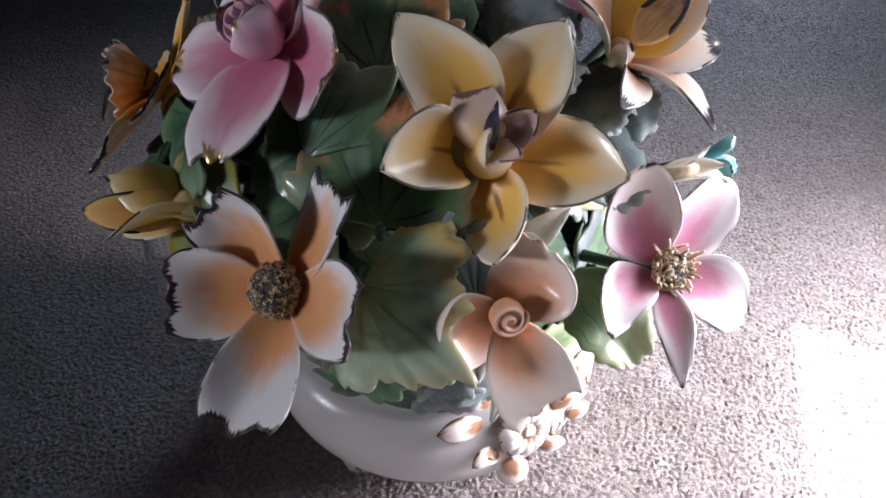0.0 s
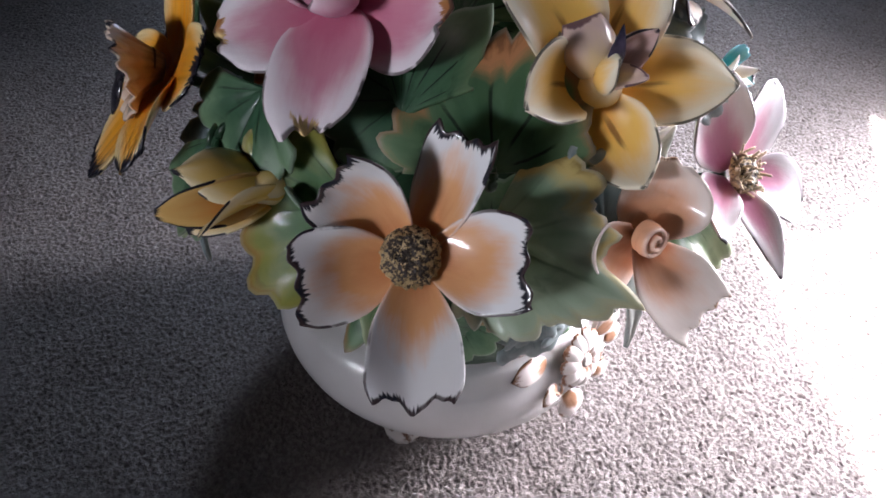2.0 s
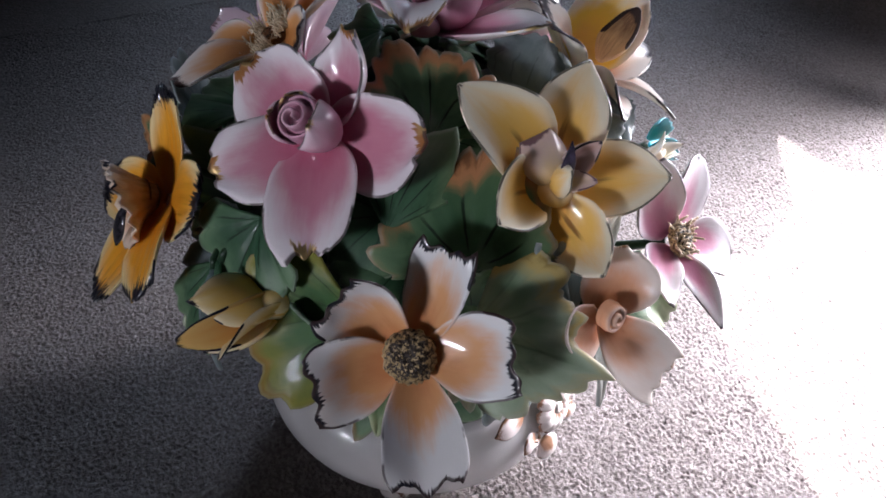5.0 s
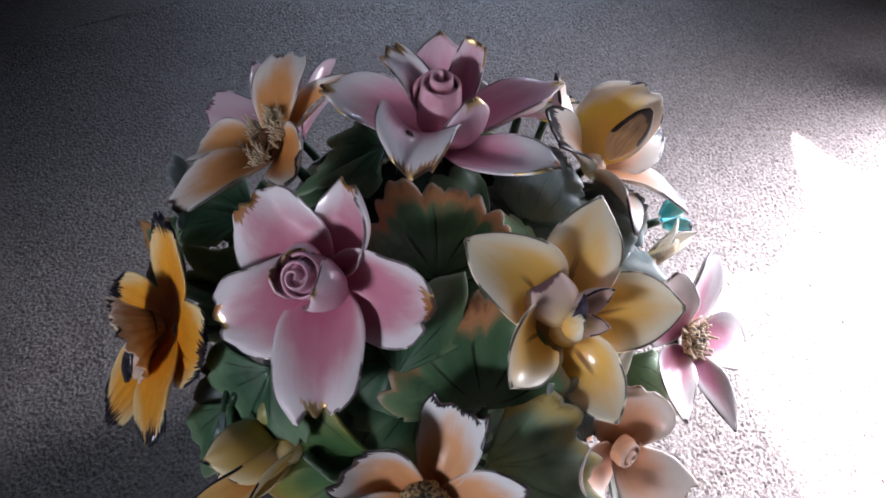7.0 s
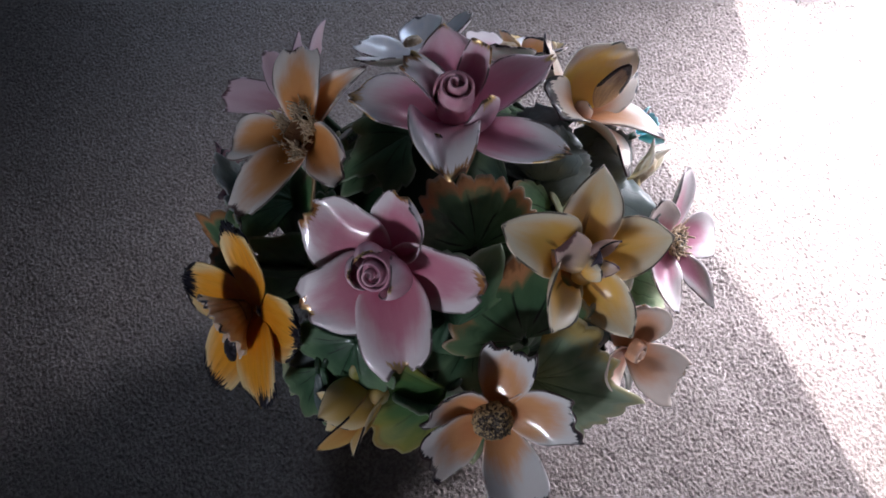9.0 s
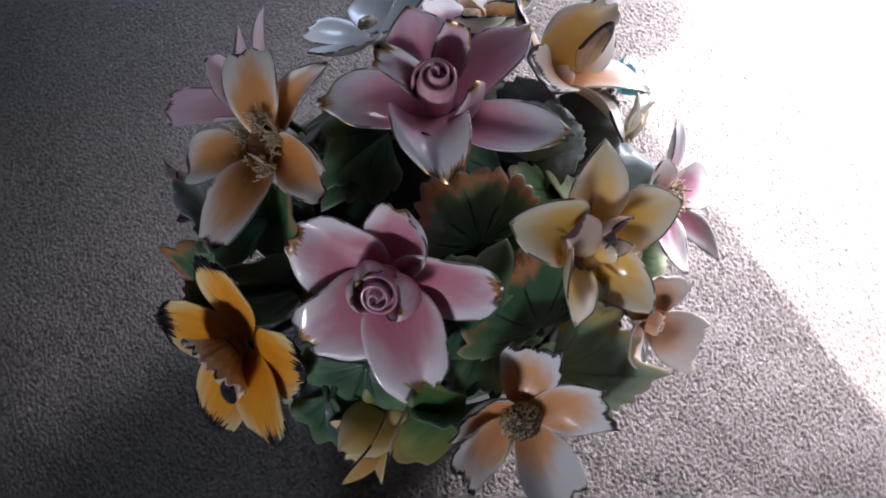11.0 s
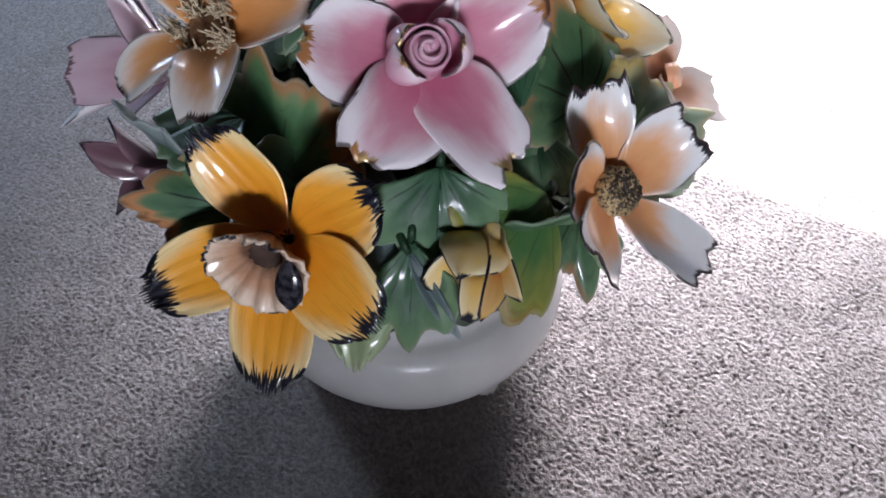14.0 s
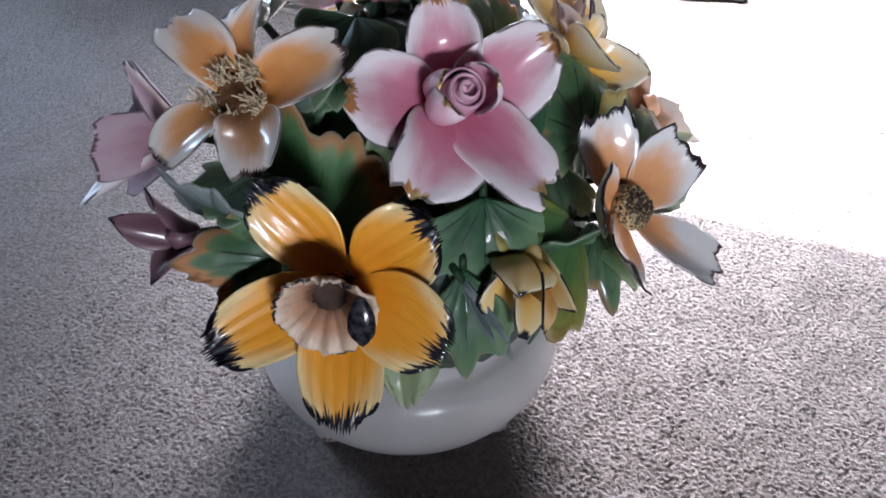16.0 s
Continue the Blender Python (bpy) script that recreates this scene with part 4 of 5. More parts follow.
def stem(base, way, parent, thick=0.0026):
    """A bent clay stalk from inside the mound to the back of a flower or leaf."""
    d = base - MOUND
    r = math.sqrt((d.x / MR[0]) ** 2 + (d.y / MR[1]) ** 2 + (d.z / MR[2]) ** 2)
    if r < 0.9:
        return None
    foot_ = MOUND + d * (0.85 / r)
    bend = base + way * 0.35 * (base - foot_).length
    verts, faces, uvs = [], [], []
    n, m = 10, 8
    pts = [foot_ * (1 - k) ** 2 + bend * 2 * k * (1 - k) + base * k * k for k in (i / (n - 1) for i in range(n))]
    for i, p in enumerate(pts):
        t = (pts[min(i + 1, n - 1)] - pts[max(i - 1, 0)]).normalized()
        q = t.to_track_quat("Z", "Y").to_matrix()
        for j in range(m):
            b = 2 * math.pi * j / m
            verts.append(p + q @ Vector((math.cos(b), math.sin(b), 0)) * thick * (1.25 - 0.35 * i / n))
            uvs.append((0.3, j / m))
    for i in range(n - 1):
        for j in range(m):
            a0, a1 = i * m + j, i * m + (j + 1) % m
            faces.append((a0, a1, a1 + m, a0 + m))
    faces.append(tuple(range((n - 1) * m, n * m)))
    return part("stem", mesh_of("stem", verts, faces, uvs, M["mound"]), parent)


def spanning(base, tip, axis, a, b, width, cup):
    """Width, sideways line, belly and sweep of a petal whose widest part runs from a to b."""
    f = tip - base
    long = f.length
    f = f / long
    mid = (a + b) / 2 - base
    u = min(max(mid.dot(f) / long, 0.4), 0.75)
    side = (a - b) - f * (a - b).dot(f)
    wide = width / 1000 if width else side.length * 1.12
    side.normalize()
    n = side.cross(f)
    if n.dot(axis) < 0:
        n = -n
    arch = 4 * u * (1 - u)
    bow = (mid.dot(n) - cup * 0.3 * wide) / long / arch
    sweep = side * max(-0.006, min(0.006, mid.dot(side) / arch))
    return wide * 1000, dict(side=tuple(side), bow=max(-0.22, min(0.22, bow)), sweep=tuple(sweep))


def flower(name, label, core, centre, petals, axis, sink=0.007, gap=0.004):
    """core(centre, axis) makes the middle's mesh; petals: (tip in mm, width in mm, glaze, options)."""
    heart = part(name, core, piece, label)
    for i, (tip, width, glaze, opt) in enumerate(petals):
        tip = mm(*tip)
        d = tip - centre
        flat = (d - axis * d.dot(axis)).normalized()
        opt = dict(opt)
        base = centre - axis * opt.pop("sink", sink) + flat * opt.pop("gap", gap)
        flanks = opt.pop("flanks", None)
        if flanks:
            width, more = spanning(base, tip, axis, mm(*flanks[0]), mm(*flanks[1]), width, opt.get("cup", 0.2))
            opt.update(more)
        petal(opt.pop("kind", "petal"), M[glaze], heart, base, tip, opt.pop("up", axis), width / 1000, rng=np.random.default_rng(hash((len(name), i, width)) % 9999), **opt)
    stem(centre - axis * 0.009, -axis, heart)
    return heart


R = np.random.default_rng(21)

# white anemone with orange heart and black-brushed petal ends; each petal's end runs along its own line
c = mm(-35, 231, 221)
ax = Vector((-0.41, -0.52, 0.75)).normalized()
flower("anemone", "white anemone with orange heart and black-brushed petal ends", button("anemone", M["button"], c - ax * 0.003, ax, 0.0115, 0.009, R), c,
       [((-46, 184, 195), 38, "anemone_pale", dict(outline="flare", bow=-0.04, cup=0.30, end="cusp", ruffle=0.02, side=(28, -3, 1)))] +
       [(t, w, "anemone", dict(outline="flare", bow=k, cup=q, end="horned", ruffle=0.025, side=s)) for t, w, k, q, s in (
           ((-78, 232, 216), 41, -0.10, 0.25, (2, -20, -29)), ((-60, 251, 247), 38, -0.10, 0.35, (17, 0, 22)),
           ((-9, 251, 258), 34, -0.08, 0.25, (14, -14, 10)), ((0, 203, 236), 41, -0.06, 0.25, (-10, -10, -20)))], ax)

# peach rosebud flower
c = mm(58, 206, 228)
ax = Vector((0.25, -0.88, 0.30)).normalized()
_b = mm(56, 217, 222)
_h = flower("peach_rose", "pale peach rose with a rolled spiral bud", spiral_bud("peach_rose", M["peach"], _b - ax * 0.001, ax, 0.0068, 0.0080, 2.0), _b,
            [((68, 229, 248), 37, "peach", dict(outline="broad", cup=0.3, end="wavy", gap=0.0, flanks=((54, 235, 234), (79, 214, 225)))), ((71, 187, 203), 35, "peach", dict(outline="flare", cup=0.25, end="horned", gap=0.005, flanks=((78, 200, 213), (52, 193, 205)))),
             ((33, 203, 213), 34, "peach", dict(outline="broad", cup=0.25, end="wavy", gap=0.002, flanks=((46, 224, 228), (42, 208, 203))))], ax, sink=0.004)

# pink anemone
c = mm(131, 255, 206)
tips = [(115, 271, 251), (159, 284, 231), (168, 249, 182), (131, 211, 182), (99, 220, 205)]
ax = axis_of(c, [mm(*t) for t in tips])
_h = flower("pink_anemone", "pink and white anemone with black-touched petals", button("pink_anemone", M["button"], c - ax * 0.003, ax, 0.009, 0.008, R), c,
            [(t, w, "pink_black", dict(outline=o, cup=k, curl=q, flanks=fl)) for t, w, o, k, q, fl in zip(tips, (38, 37, 33, 17, 26), ("full", "full", "full", "slim", "oval"), (0.4, 0.3, 0.3, 0.3, 0.45), (0, 0, 0, 0.1, 0.05),
             (((98, 260, 240), (125, 264, 237)), ((137, 272, 236), (161, 273, 214)), ((154, 261, 206), (143, 242, 193)), ((137, 231, 195), (124, 232, 192)), ((101, 243, 212), (112, 238, 206))))], ax)
tagged(part("stamen_ring", stamens("stamen_ring", M["stamen"], c, ax, 0.003, 0.010, 0.006, 70, R), _h, "ragged cream stamens"), kind="stuff")

# yellow lily
c = mm(50, 264, 262)
tips = [(15, 296, 304), (79, 293, 303), (10, 244, 271), (51, 220, 246), (102, 248, 263)]
ax = axis_of(c, [mm(*t) for t in tips])
_h = flower("yellow_lily", "yellow lily shading to cream petal tips", lathe("yellow_lily", [(0.0, -0.006), (0.008, -0.004), (0.010, 0.004), (0.006, 0.008), (0.0, 0.009)], M["yellow"], c - ax * 0.004, ax, 24), c,
            [(t, w, "yellow", dict(outline=o, cup=k, flanks=fl)) for t, w, o, k, fl in zip(tips, (39, 40, 36, 34, 40), ("pointed", "pointed", "pointed", "pointed", "pointed"), (0.35, 0.35, 0.5, 0.4, 0.35),
             (((39, 288, 304), (20, 277, 285)), ((49, 284, 289), (77, 273, 285)), ((30, 267, 283), (29, 246, 263)), ((43, 243, 240), (61, 234, 254)), ((82, 268, 272), (80, 246, 255))))], ax)
petal("hood", M["hood"], _h, c - ax * 0.004, mm(44, 276, 283), ax + Vector((-0.3, 0.3, 0.3)), 0.025, "blunt", bow=0.26, cup=-0.6, rng=R, label="pale mauve-edged hood over the lily's throat")
petal("lip", M["mauve"], _h, c, mm(66, 258, 286), ax + Vector((0.2, -0.6, 0.0)), 0.018, "pointed", bow=-0.15, cup=0.6, rng=R)
petal("lip", M["yellow"], _h, c - ax * 0.002, mm(49, 252, 279), ax, 0.017, "round", bow=-0.1, cup=0.6, rng=R)
petal("lip", M["hood"], _h, c - ax * 0.002, mm(61, 250, 272), ax, 0.012, "round", bow=0.1, cup=0.4, rng=R)
petal("stamen", M["violet"], _h, c + ax * 0.008, mm(52, 260, 289), Vector((-0.3, -0.6, 0.4)), 0.006, "slim", bow=0.1, cup=0.3, thick=0.0016, rng=R, label="violet black stamen tongue")

# large pink rose
c = mm(-44, 321, 282)
tips = [(-58, 368, 290), (-87, 335, 259), (-63, 277, 248), (-9, 279, 293), (-20, 334, 317)]
ax = axis_of(c, [mm(*t) for t in tips])
_h = flower("pink_rose", "large pink rose with pale margins and brown-gold petal ends", spiral_bud("pink_rose", M["bud_mauve"], c - ax * 0.006, ax, 0.0096, 0.022, 2.4), c,
            [(t, w, "pink", dict(outline=o, cup=k, end=e, ruffle=0.03, flanks=fl)) for t, w, o, k, e, fl in zip(tips, (46, 43, 42, 47, 38), ("broad", "broad", "broad", "broad", "broad"), (0.25, 0.12, 0.12, 0.3, 0.5), ("ragged", "wavy", "horned", "ragged", "wavy"),
             (((-42, 358, 299), (-69, 350, 274)), ((-82, 345, 270), (-68, 309, 259)), ((-41, 282, 263), (-70, 303, 258)), ((-14, 298, 303), (-26, 286, 266)), ((-32, 344, 292), (-24, 313, 299))))], ax, sink=0.010)
for d, w, l, reach in (((0.53, -0.85, 0), 29, 0.019, 0.0125), ((-0.80, 0.50, 0), 25, 0.015, 0.0115), ((0.2, 0.9, 0), 22, 0.012, 0.0110)):
    d = Vector(d)
    d = (d - ax * d.dot(ax)).normalized()
    petal("inner_petal", M["pink_back"], _h, c + d * 0.006 - ax * 0.008, c + d * reach + ax * l, ax * 0.2 - d, w / 1000, "full", bow=-0.14, cup=0.95, curl=-0.06, end="wavy", rng=R)

# pink rose at the crown
c = mm(37, 367, 300)
ax = Vector((-0.06, -0.10, 0.99)).normalized()
_h = flower("crown_rose", "pink rose with white gold-tipped petals crowning the mound", spiral_bud("crown_rose", M["bud_pink"], c + mm(0, 0, 2), Vector((0.0, -0.05, 1)), 0.0102, 0.028, 2.4), c,
            [((57, 405, 320), 42, "pink_back", dict(outline="pointed", bow=-0.16, cup=0.40)), ((-7, 400, 312), 33, "pink_top", dict(outline="full", cup=0.35, curl=0.14, end="wavy", flanks=((12, 402, 313), (10, 375, 300)))),
             ((6, 330, 315), 42, "pink_top", dict(outline="broad", cup=0.45, curl=0.34, end="wavy", ruffle=0.06, flanks=((-1, 358, 318), (27, 331, 316)))), ((61, 303, 319), 30, "pink_top", dict(outline="full", cup=0.4, curl=0.10, end="wavy", flanks=((64, 324, 311), (40, 322, 306)))),
             ((99, 359, 308), 34, "pink_back", dict(outline="full", cup=0.5, curl=0.08, end="wavy", flanks=((81, 378, 303), (56, 347, 303)))), ((24, 392, 330), 20, "pink_top", dict(outline="blunt", bow=0.06, cup=0.7, curl=0.2, end="wavy")),
             ((60, 374, 334), 20, "pink_back", dict(outline="blunt", bow=-0.12, cup=0.7, curl=0.1)), ((45, 350, 325), 28, "pink_back", dict(outline="full", bow=0.20, cup=-0.5, up=Vector((0.1, -1, 0.3)))),
             ((16, 352, 316), 24, "pink_back", dict(outline="round", bow=-0.16, cup=0.7))], ax, sink=0.012)

# iris with a spotted standard
c = mm(118, 342, 262)
ax = Vector((0.75, -0.25, 0.6)).normalized()
_h = flower("iris", "cream and yellow iris with a dark veined spot", lathe("iris", [(0.0, -0.010), (0.006, -0.008), (0.007, -0.002), (0.004, 0.002), (0.0, 0.003)], M["iris"], c, ax, 20), c,
            [((143, 345, 299), 46, "standard", dict(outline="fan", bow=-0.14, cup=0.22, end="wavy", up=Vector((-0.2, -0.9, 0.5)))), ((82, 339, 303), 34, "iris", dict(outline="blunt", bow=0.1, cup=0.4, end="wavy")),
             ((111, 379, 296), 36, "iris", dict(outline="blunt", bow=-0.1, cup=0.4, end="wavy")), ((106, 292, 264), 26, "iris", dict(outline="round", bow=0.15, cup=0.4)),
             ((153, 305, 243), 30, "iris", dict(outline="round", bow=0.15, cup=0.3)), ((165, 350, 258), 32, "iris", dict(outline="round", bow=0.1, cup=0.3))], ax)
petal("beard", M["spot"], _h, c + mm(2, -5, 7), c + mm(20, -6, 33), Vector((-0.2, -0.9, 0.5)), 0.018, "oval", bow=-0.05, cup=0.1, thick=0.003, rng=R, label="dark brown veined spot on the standard")

# fringed yellow orchid with black ends
c = mm(-113, 362, 231)
tips = [(-96, 401, 264), (-97, 325, 251), (-133, 316, 214), (-154, 359, 182), (-135, 419, 201)]
ax = axis_of(c, [mm(*t) for t in tips])
_h = flower("fringed_orchid", "bright yellow orchid with fringed black petal ends", corona("fringed_orchid", M["trumpet"], mm(-122, 367, 230), Vector((-0.93, -0.06, 0.37)), Vector((-0.25, -0.05, -1)), 0.0135, 0.0258, R), c,
            [(t, w, "fringe", dict(outline="fan", bow=k, cup=0.18, end="fringe", furrow=0.010)) for t, w, k in zip(tips, (33, 40, 40, 39, 36), (-0.06, 0.04, 0.05, 0.02, -0.02))], ax)
part("calyx", lathe("calyx", [(0.0, -0.014), (0.008, -0.013), (0.010, -0.011), (0.007, -0.009), (0.0, -0.008)], M["fringe"], c, ax, 24), _h)
_k = Vector((-0.93, -0.06, 0.37)).normalized()
# matte dark disc: the hole's shade put in as colour
part("throat", lathe("throat", [(0.0, -0.0085), (0.005, -0.0080), (0.0085, -0.0058), (0.0088, -0.0050), (0.005, -0.0070), (0.0, -0.0075)], M["dark"], mm(-122, 367, 230), _k, 20), _h, "dark disc standing for the shade in the trumpet's throat")
petal("lip", M["lip"], _h, mm(-127, 352, 237), mm(-136, 350, 218), Vector((-0.93, -0.10, 0.37)), 0.0115, "full", bow=0.05, cup=-0.15, end="wavy", rng=R, label="glossy black lobe of the trumpet's lip")

# orange anemone with a ragged ring of stamens
c = mm(-34, 427, 266)
tips = [(-6, 462, 288), (-66, 455, 249), (-87, 405, 263), (-31, 374, 296), (16, 423, 296)]
ax = Vector((-0.60, 0.22, 0.77)).normalized()
_h = flower("orange_anemone", "orange and cream anemone with a ragged brown heart", button("orange_anemone", M["brown"], c - ax * 0.004, ax, 0.013, 0.006, R), c,
            [(t, w, "orange", dict(outline=o, cup=q, end=e, curl=k, ruffle=0.03, flanks=fl)) for t, w, o, q, e, k, fl in zip(tips, (33, 33, 33, 36, 24), ("flare", "flare", "square", "square", "slim"), (0.3, 0.3, 0.45, 0.55, 0.5), ("wavy", "ragged", "ragged", "wavy", None), (0.05, 0.05, 0.05, -0.12, -0.05),
             (((-28, 456, 280), (-10, 432, 284)), ((-44, 454, 263), (-59, 427, 264)), ((-78, 422, 268), (-60, 397, 272)), ((-27, 388, 307), (-44, 387, 279)), ((0, 440, 288), (4, 418, 294))))], ax)
tagged(part("stamen_ring", stamens("stamen_ring", M["stamen"], c, ax, 0.008, 0.018, 0.0058, 420, R, 0.00055, 5), _h, "ragged cream stamens"), kind="stuff")

# lilac flower low at the far side
c = mm(-10, 474, 222)
ax = Vector((-0.45, 0.85, 0.25)).normalized()
flower("lilac_flower", "dusky lilac pink flower with open petals", lathe("lilac_flower", [(0.0, -0.006), (0.009, -0.003), (0.009, 0.004), (0.0, 0.007)], M["lilac"], c, ax, 20), c,
       [((-52, 514, 202), 27, "pink_black", dict(outline="pointed", bow=0.05, cup=0.5)), ((-50, 495, 238), 38, "lilac", dict(outline="flare", bow=0.05, cup=0.25, end="notched")),
        ((-20, 484, 272), 26, "lilac", dict(outline="round", bow=0.05, cup=0.5)), ((36, 512, 236), 32, "lilac", dict(outline="round", bow=0.05, cup=0.4)), ((10, 500, 254), 28, "lilac", dict(outline="round", bow=0.05, cup=0.4)), ((32, 520, 200), 32, "lilac", dict(outline="round", bow=0.05, cup=0.3)), ((0, 515, 172), 30, "lilac", dict(outline="round", bow=0.05, cup=0.3))], ax)

# small dark purple bud
c = mm(-68, 452, 206)
ax = Vector((-0.6, 0.7, 0.3)).normalized()
flower("purple_bud", "small half-open dark purple bud", lathe("purple_bud", [(0.0, -0.008), (0.006, -0.004), (0.007, 0.004), (0.0, 0.009)], M["purple"], c, ax, 18), c,
       [((-70, 486, 215), 24, "purple", dict(outline="pointed", bow=0.1, cup=0.5)), ((-72, 462, 238), 22, "purple", dict(outline="pointed", bow=0.1, cup=0.5)), ((-88, 464, 190), 22, "purple", dict(outline="pointed", bow=0.1, cup=0.5))], ax)

# yellow bud
c = mm(-76, 284, 220)
ax = Vector((-0.85, -0.35, 0.15)).normalized()
flower("yellow_bud", "half-open yellow bud with black-tipped petals", lathe("yellow_bud", [(0.0, -0.010), (0.006, -0.006), (0.008, 0.003), (0.005, 0.010), (0.0, 0.013)], M["bud"], c, ax, 24), c,
       [((-113, 287, 232), 31, "bud", dict(outline="pointed", bow=0.10, cup=-0.25, end="wavy", sink=0.0, gap=0.0, ruffle=0.02, up=Vector((-0.35, -0.05, 0.93)))), ((-108, 262, 220), 19, "bud", dict(outline="pointed", bow=0.10, cup=0.4)),
        ((-122, 276, 222), 20, "bud_orange", dict(outline="full", bow=0.16, cup=0.4)), ((-106, 303, 213), 26, "bud", dict(outline="full", bow=0.14, cup=0.4)), ((-113, 283, 205), 24, "bud", dict(outline="full", bow=0.14, cup=0.4))], ax, gap=0.005)

# narrow white trumpet blossom beside the iris
c = mm(134, 300, 222)
ax = Vector((0.86, 0.20, 0.10)).normalized()
flower("white_trumpet", "narrow cream white trumpet blossom with a dark-edged petal", lathe("white_trumpet", [(0.0, -0.004), (0.004, -0.003), (0.005, 0.010), (0.003, 0.016), (0.0, 0.018)], M["stamen"], c, ax, 18), c,
       [((168, 309, 212), 13, "cream", dict(outline="pointed", bow=0.15, cup=0.6)), ((162, 302, 226), 11, "cream", dict(outline="pointed", bow=0.12, cup=0.6)), ((157, 313, 228), 11, "cream", dict(outline="pointed", bow=0.12, cup=0.6))], ax)

# white flowers at the back, a turquoise blossom
for nm, lab, cc, axx, gl, n, rad, wid in (("white_flower", "white flower with fine black lines at the back of the bowl", (62, 444, 260), (0.1, 0.6, 0.75), "white", 5, 40, 32),
                                          ("pale_pink_flower", "pale pink flower at the back of the bowl", (112, 410, 252), (0.5, 0.5, 0.7), "pink_black", 5, 36, 32),
                                          ("amber_flower", "amber yellow flower with a brown edge at the back", (132, 410, 240), (0.6, 0.5, 0.6), "bud", 4, 22, 24),
                                          ("turquoise_flower", "small turquoise blossom among grey leaves", (172, 328, 207), (0.9, -0.3, 0.3), "turquoise", 5, 13, 12)):
    c, axx = mm(*cc), Vector(axx).normalized()
    q = axx.to_track_quat("Z", "Y").to_matrix()
    pts = []
    for i in range(n):
        a = 2 * math.pi * i / n + 0.4
        p = (c + q @ Vector((rad * math.cos(a), rad * math.sin(a), 6)) / 1000) * 1000
        pts.append((tuple(p), wid, gl, dict(outline="blunt", bow=-0.06, cup=0.3, end="wavy")))
    flower(nm, lab, button(nm, M["stamen"], c, axx, 0.006 if rad > 20 else 0.003, 0.005, R), c, pts, axx)

# ---- leaves ----
def leaf(base, tip, width, glaze, label, up=None, **opt):
    b, t = mm(*base), mm(*tip)
    kw = dict(outline="fan", bow=0.10, cup=-0.12, end="lobes", ruffle=0.08, thick=0.0024, rng=R, scallop=0.08)
    kw.update(opt)
    ob = petal("leaf", M[glaze], piece, b, t, up or outward((b + t) / 2), width / 1000, label=label, **kw)
    stem(b, (b - t).normalized(), ob, 0.002)
    return ob


GREEN = "dark green veined porcelain leaf"


def lobed(base, tip, up, spread, glaze, label, **opt):
    b, t = mm(*base), mm(*tip)
    kw = dict(rng=R)
    kw.update(opt)
    ob = part("leaf", mesh_of("leaf", *fan_leaf(b, t, up, spread, **kw), mat=M[glaze]), piece, label)
    stem(b, (b - t).normalized(), ob, 0.002)
    return ob


lobed((0, 240, 213), (36, 203, 209), (0.05, -0.75, 0.65), 88, "leaf_sage", "sage green porcelain leaf with yellow lobed edge", lobes=13, depth=0.11, dome=0.24, ruffle=0.05)
lobed((-44, 262, 218), (-94, 292, 203), (-0.50, -0.68, 0.54), 64, "leaf_yellow", "yellow-green porcelain leaf with brown lobed tip", lobes=6, dome=0.12, ruffle=0.05)
lobed((-32, 250, 206), (-62, 246, 174), (-0.70, -0.62, 0.35), 62, "leaf_blot", "green leaf with brown lobed edge", lobes=7, dome=0.12)
lobed((-60, 372, 204), (-94, 400, 226), (-0.8, 0.1, 0.5), 74, "leaf", GREEN, lobes=7, dome=0.12)
lobed((-12, 278, 228), (-48, 266, 214), (-0.4, -0.6, 0.65), 66, "leaf", GREEN, lobes=7, dome=0.12)
lobed((7, 257, 231), (15, 295, 272), (-0.35, -0.65, 0.7), 88, "leaf_scorch", "green porcelain leaf with brown scorched tip", lobes=9, dome=0.12, ruffle=0.05)
lobed((7, 306, 270), (22, 336, 303), (-0.2, -0.5, 0.85), 84, "leaf_scorch", "green scalloped leaf with brown tip", lobes=13, depth=0.13, dome=0.12, ruffle=0.05)
lobed((14, 376, 286), (-20, 386, 262), (-0.55, 0.2, 0.8), 82, "leaf", GREEN, lobes=7, dome=0.14)
lobed((-66, 382, 214), (-33, 383, 264), (-0.85, 0.1, 0.5), 86, "leaf_side", "green leaf with brown lobed edge", lobes=9, dome=0.12, ruffle=0.07)
lobed((-72, 306, 250), (-93, 303, 207), (-0.85, -0.4, 0.35), 72, "leaf", GREEN, lobes=7, dome=0.10)
lobed((-94, 312, 226), (-112, 308, 188), (-0.9, -0.3, 0.3), 48, "leaf_blot", "dark green leaf with a brown tip hanging over the bowl", lobes=5, dome=0.12)
lobed((-94, 394, 222), (-108, 434, 212), (-0.85, 0.3, 0.4), 66, "leaf_scorch", "green leaf with brown lobed edge", lobes=7, ruffle=0.07)
lobed((-72, 425, 222), (-80, 438, 254), (-0.7, 0.5, 0.4), 74, "leaf_grey", "grey-green lobed porcelain leaf", lobes=9, ruffle=0.08)
lobed((-76, 316, 224), (-107, 328, 216), (-0.7, -0.5, 0.3), 80, "leaf_grey", "grey-green lobed porcelain leaf", lobes=7, ruffle=0.12, droop=0.10)
lobed((-20, 290, 248), (-46, 290, 226), (-0.5, -0.6, 0.6), 84, "leaf", GREEN, lobes=7, dome=0.14)
lobed((-24, 282, 246), (2, 304, 277), (-0.35, -0.6, 0.7), 46, "leaf_vein", GREEN, lobes=5, depth=0.08)
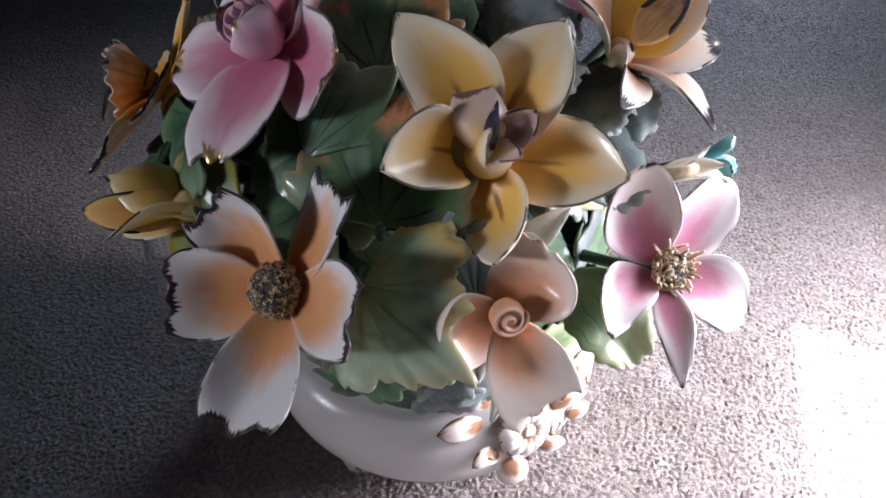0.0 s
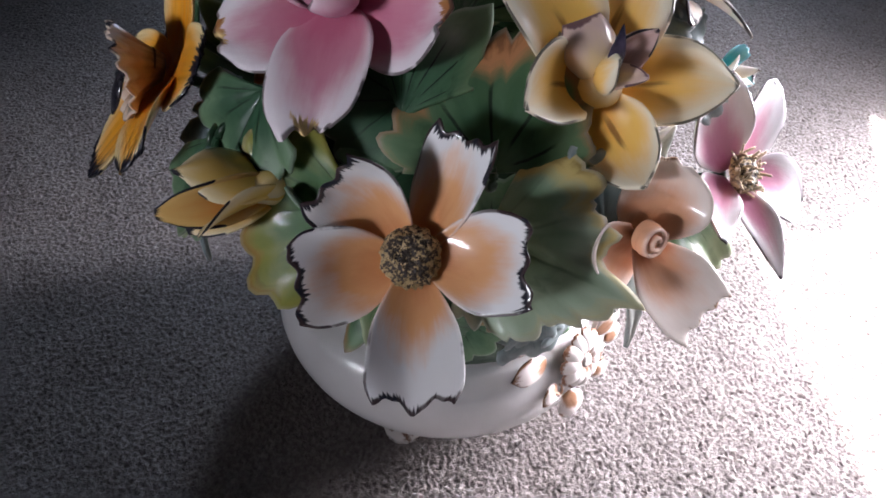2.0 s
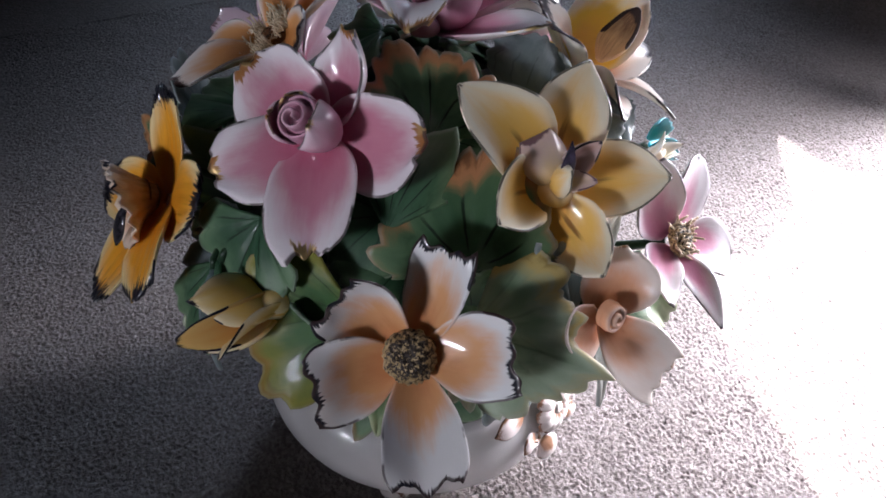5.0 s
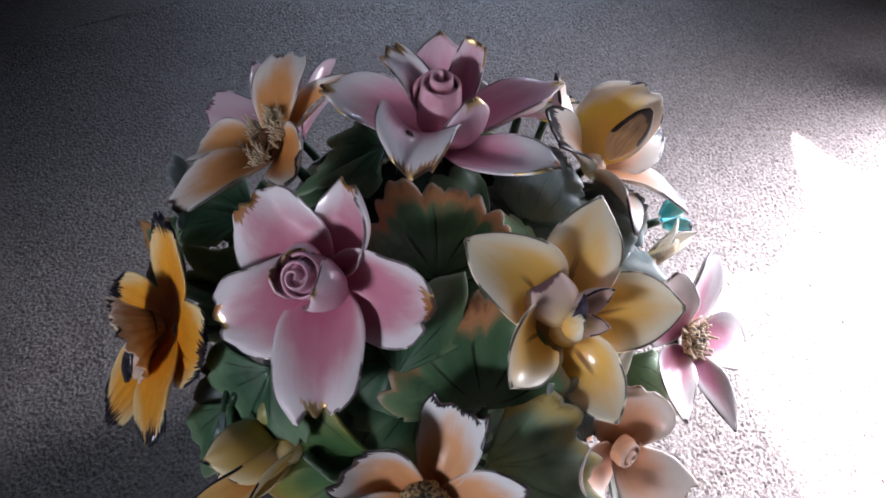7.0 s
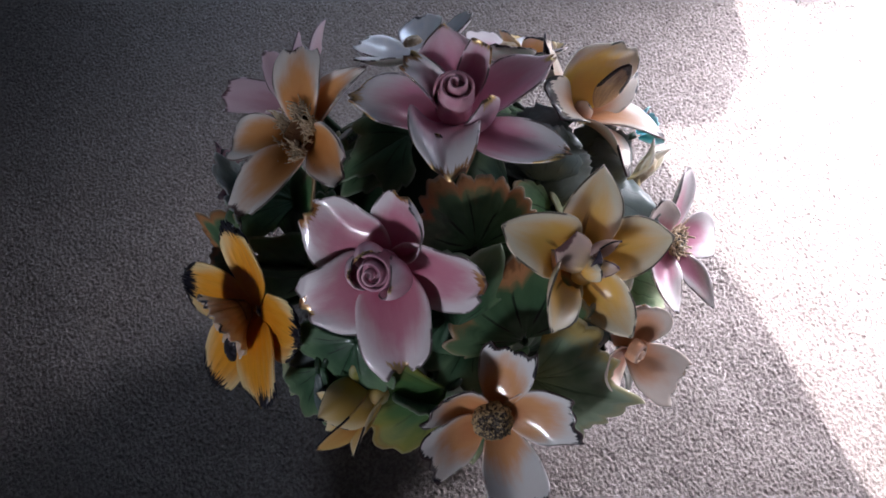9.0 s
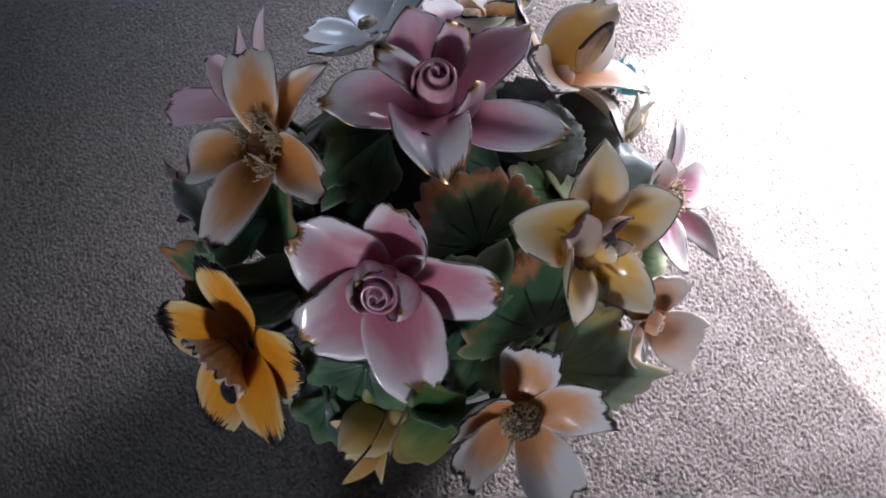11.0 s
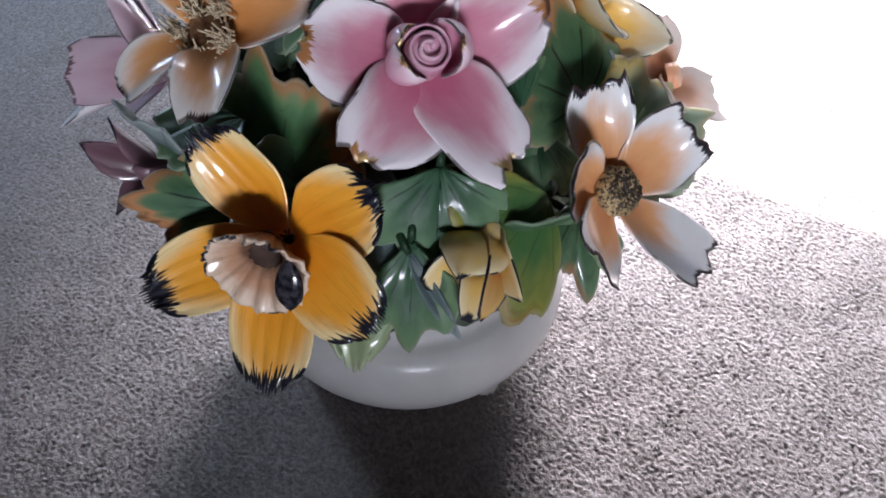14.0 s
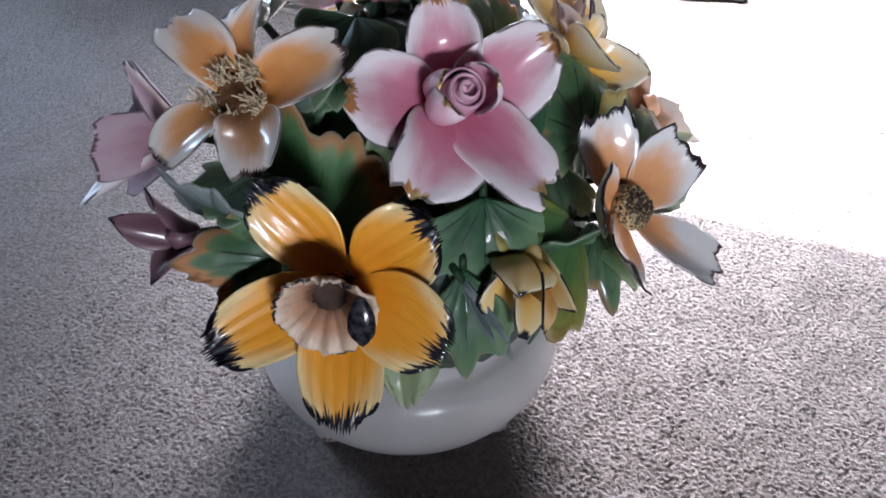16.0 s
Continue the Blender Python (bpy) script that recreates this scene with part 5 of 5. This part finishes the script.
lobed((45, 230, 216), (46, 251, 242), (0.1, -0.8, 0.6), 80, "leaf_grey", "grey-green porcelain leaf", lobes=7)
leaf((-98, 312, 222), (-107, 286, 182), 9, "leaf_grey", "narrow grey-green porcelain leaf", outline="slim", end=None, cup=0.6, scallop=0.0)
for b, t, w in (((60, 246, 228), (83, 254, 244), 13), ((60, 226, 196), (52, 202, 172), 10), ((44, 226, 200), (46, 208, 190), 14)):
    leaf(b, t, w, "leaf_white", "narrow grey-white porcelain leaf", outline="slim", end=None, cup=0.3, scallop=0.0)
lobed((-50, 274, 200), (-66, 262, 230), (-0.75, -0.5, 0.4), 72, "leaf", GREEN, lobes=7, dome=0.14)
lobed((-52, 404, 236), (-86, 432, 234), (-0.6, 0.5, 0.5), 62, "leaf", GREEN, lobes=7)
leaf((-70, 340, 190), (-116, 334, 156), 36, "leaf_pale", "small pale leaf hanging over the bowl")
leaf((90, 262, 196), (120, 238, 168), 42, "leaf_pale", "pale green leaf under the pink anemone")
leaf((84, 300, 252), (112, 268, 236), 50, "leaf_grey", "grey-green porcelain leaf")
leaf((60, 318, 272), (78, 330, 292), 46, "leaf_grey", "grey-green porcelain leaf")
leaf((-36, 246, 196), (-53, 224, 181), 15, "leaf_pale", "pale narrow leaf hanging over the bowl", outline="pointed", end=None)
for b, t, w in (((58, 330, 258), (92, 312, 266), 44), ((70, 340, 262), (92, 338, 279), 40), ((78, 322, 248), (112, 300, 254), 46), ((88, 318, 240), (128, 318, 252), 44), ((60, 322, 262), (70, 336, 276), 40)):
    leaf(b, t, w, "leaf_grey", "grey-green porcelain leaf", end="teeth")
leaf((-72, 318, 205), (-108, 316, 196), 40, "leaf_grey", "grey-green porcelain leaf")

# smaller leaves that fill the gaps all round the mound
for k in range(150):
    t, a = math.acos(R.uniform(-0.30, 0.98)), k * 2.39996
    d = Vector((math.sin(t) * math.cos(a), math.sin(t) * math.sin(a), math.cos(t)))
    p = MOUND + Vector((d.x * MR[0], d.y * MR[1], d.z * MR[2]))
    n = Vector((d.x / MR[0], d.y / MR[1], d.z / MR[2])).normalized()
    s = n.cross(Vector(R.normal(0, 1, 3))).normalized()
    b = p + n * 0.002 - s * 0.012
    tip = p + s * R.uniform(0.016, 0.026) + n * R.uniform(0.003, 0.010)
    g = ("leaf", "leaf", "leaf", "leaf_brown", "leaf_grey", "leaf_pale")[int(R.integers(6))]
    part("leaf", mesh_of("leaf", *fan_leaf(b, tip, n, R.uniform(50, 80), lobes=int(R.integers(5, 8)), dome=0.14, ruffle=0.05, rng=R, thick=0.0022), mat=M[g]), piece)
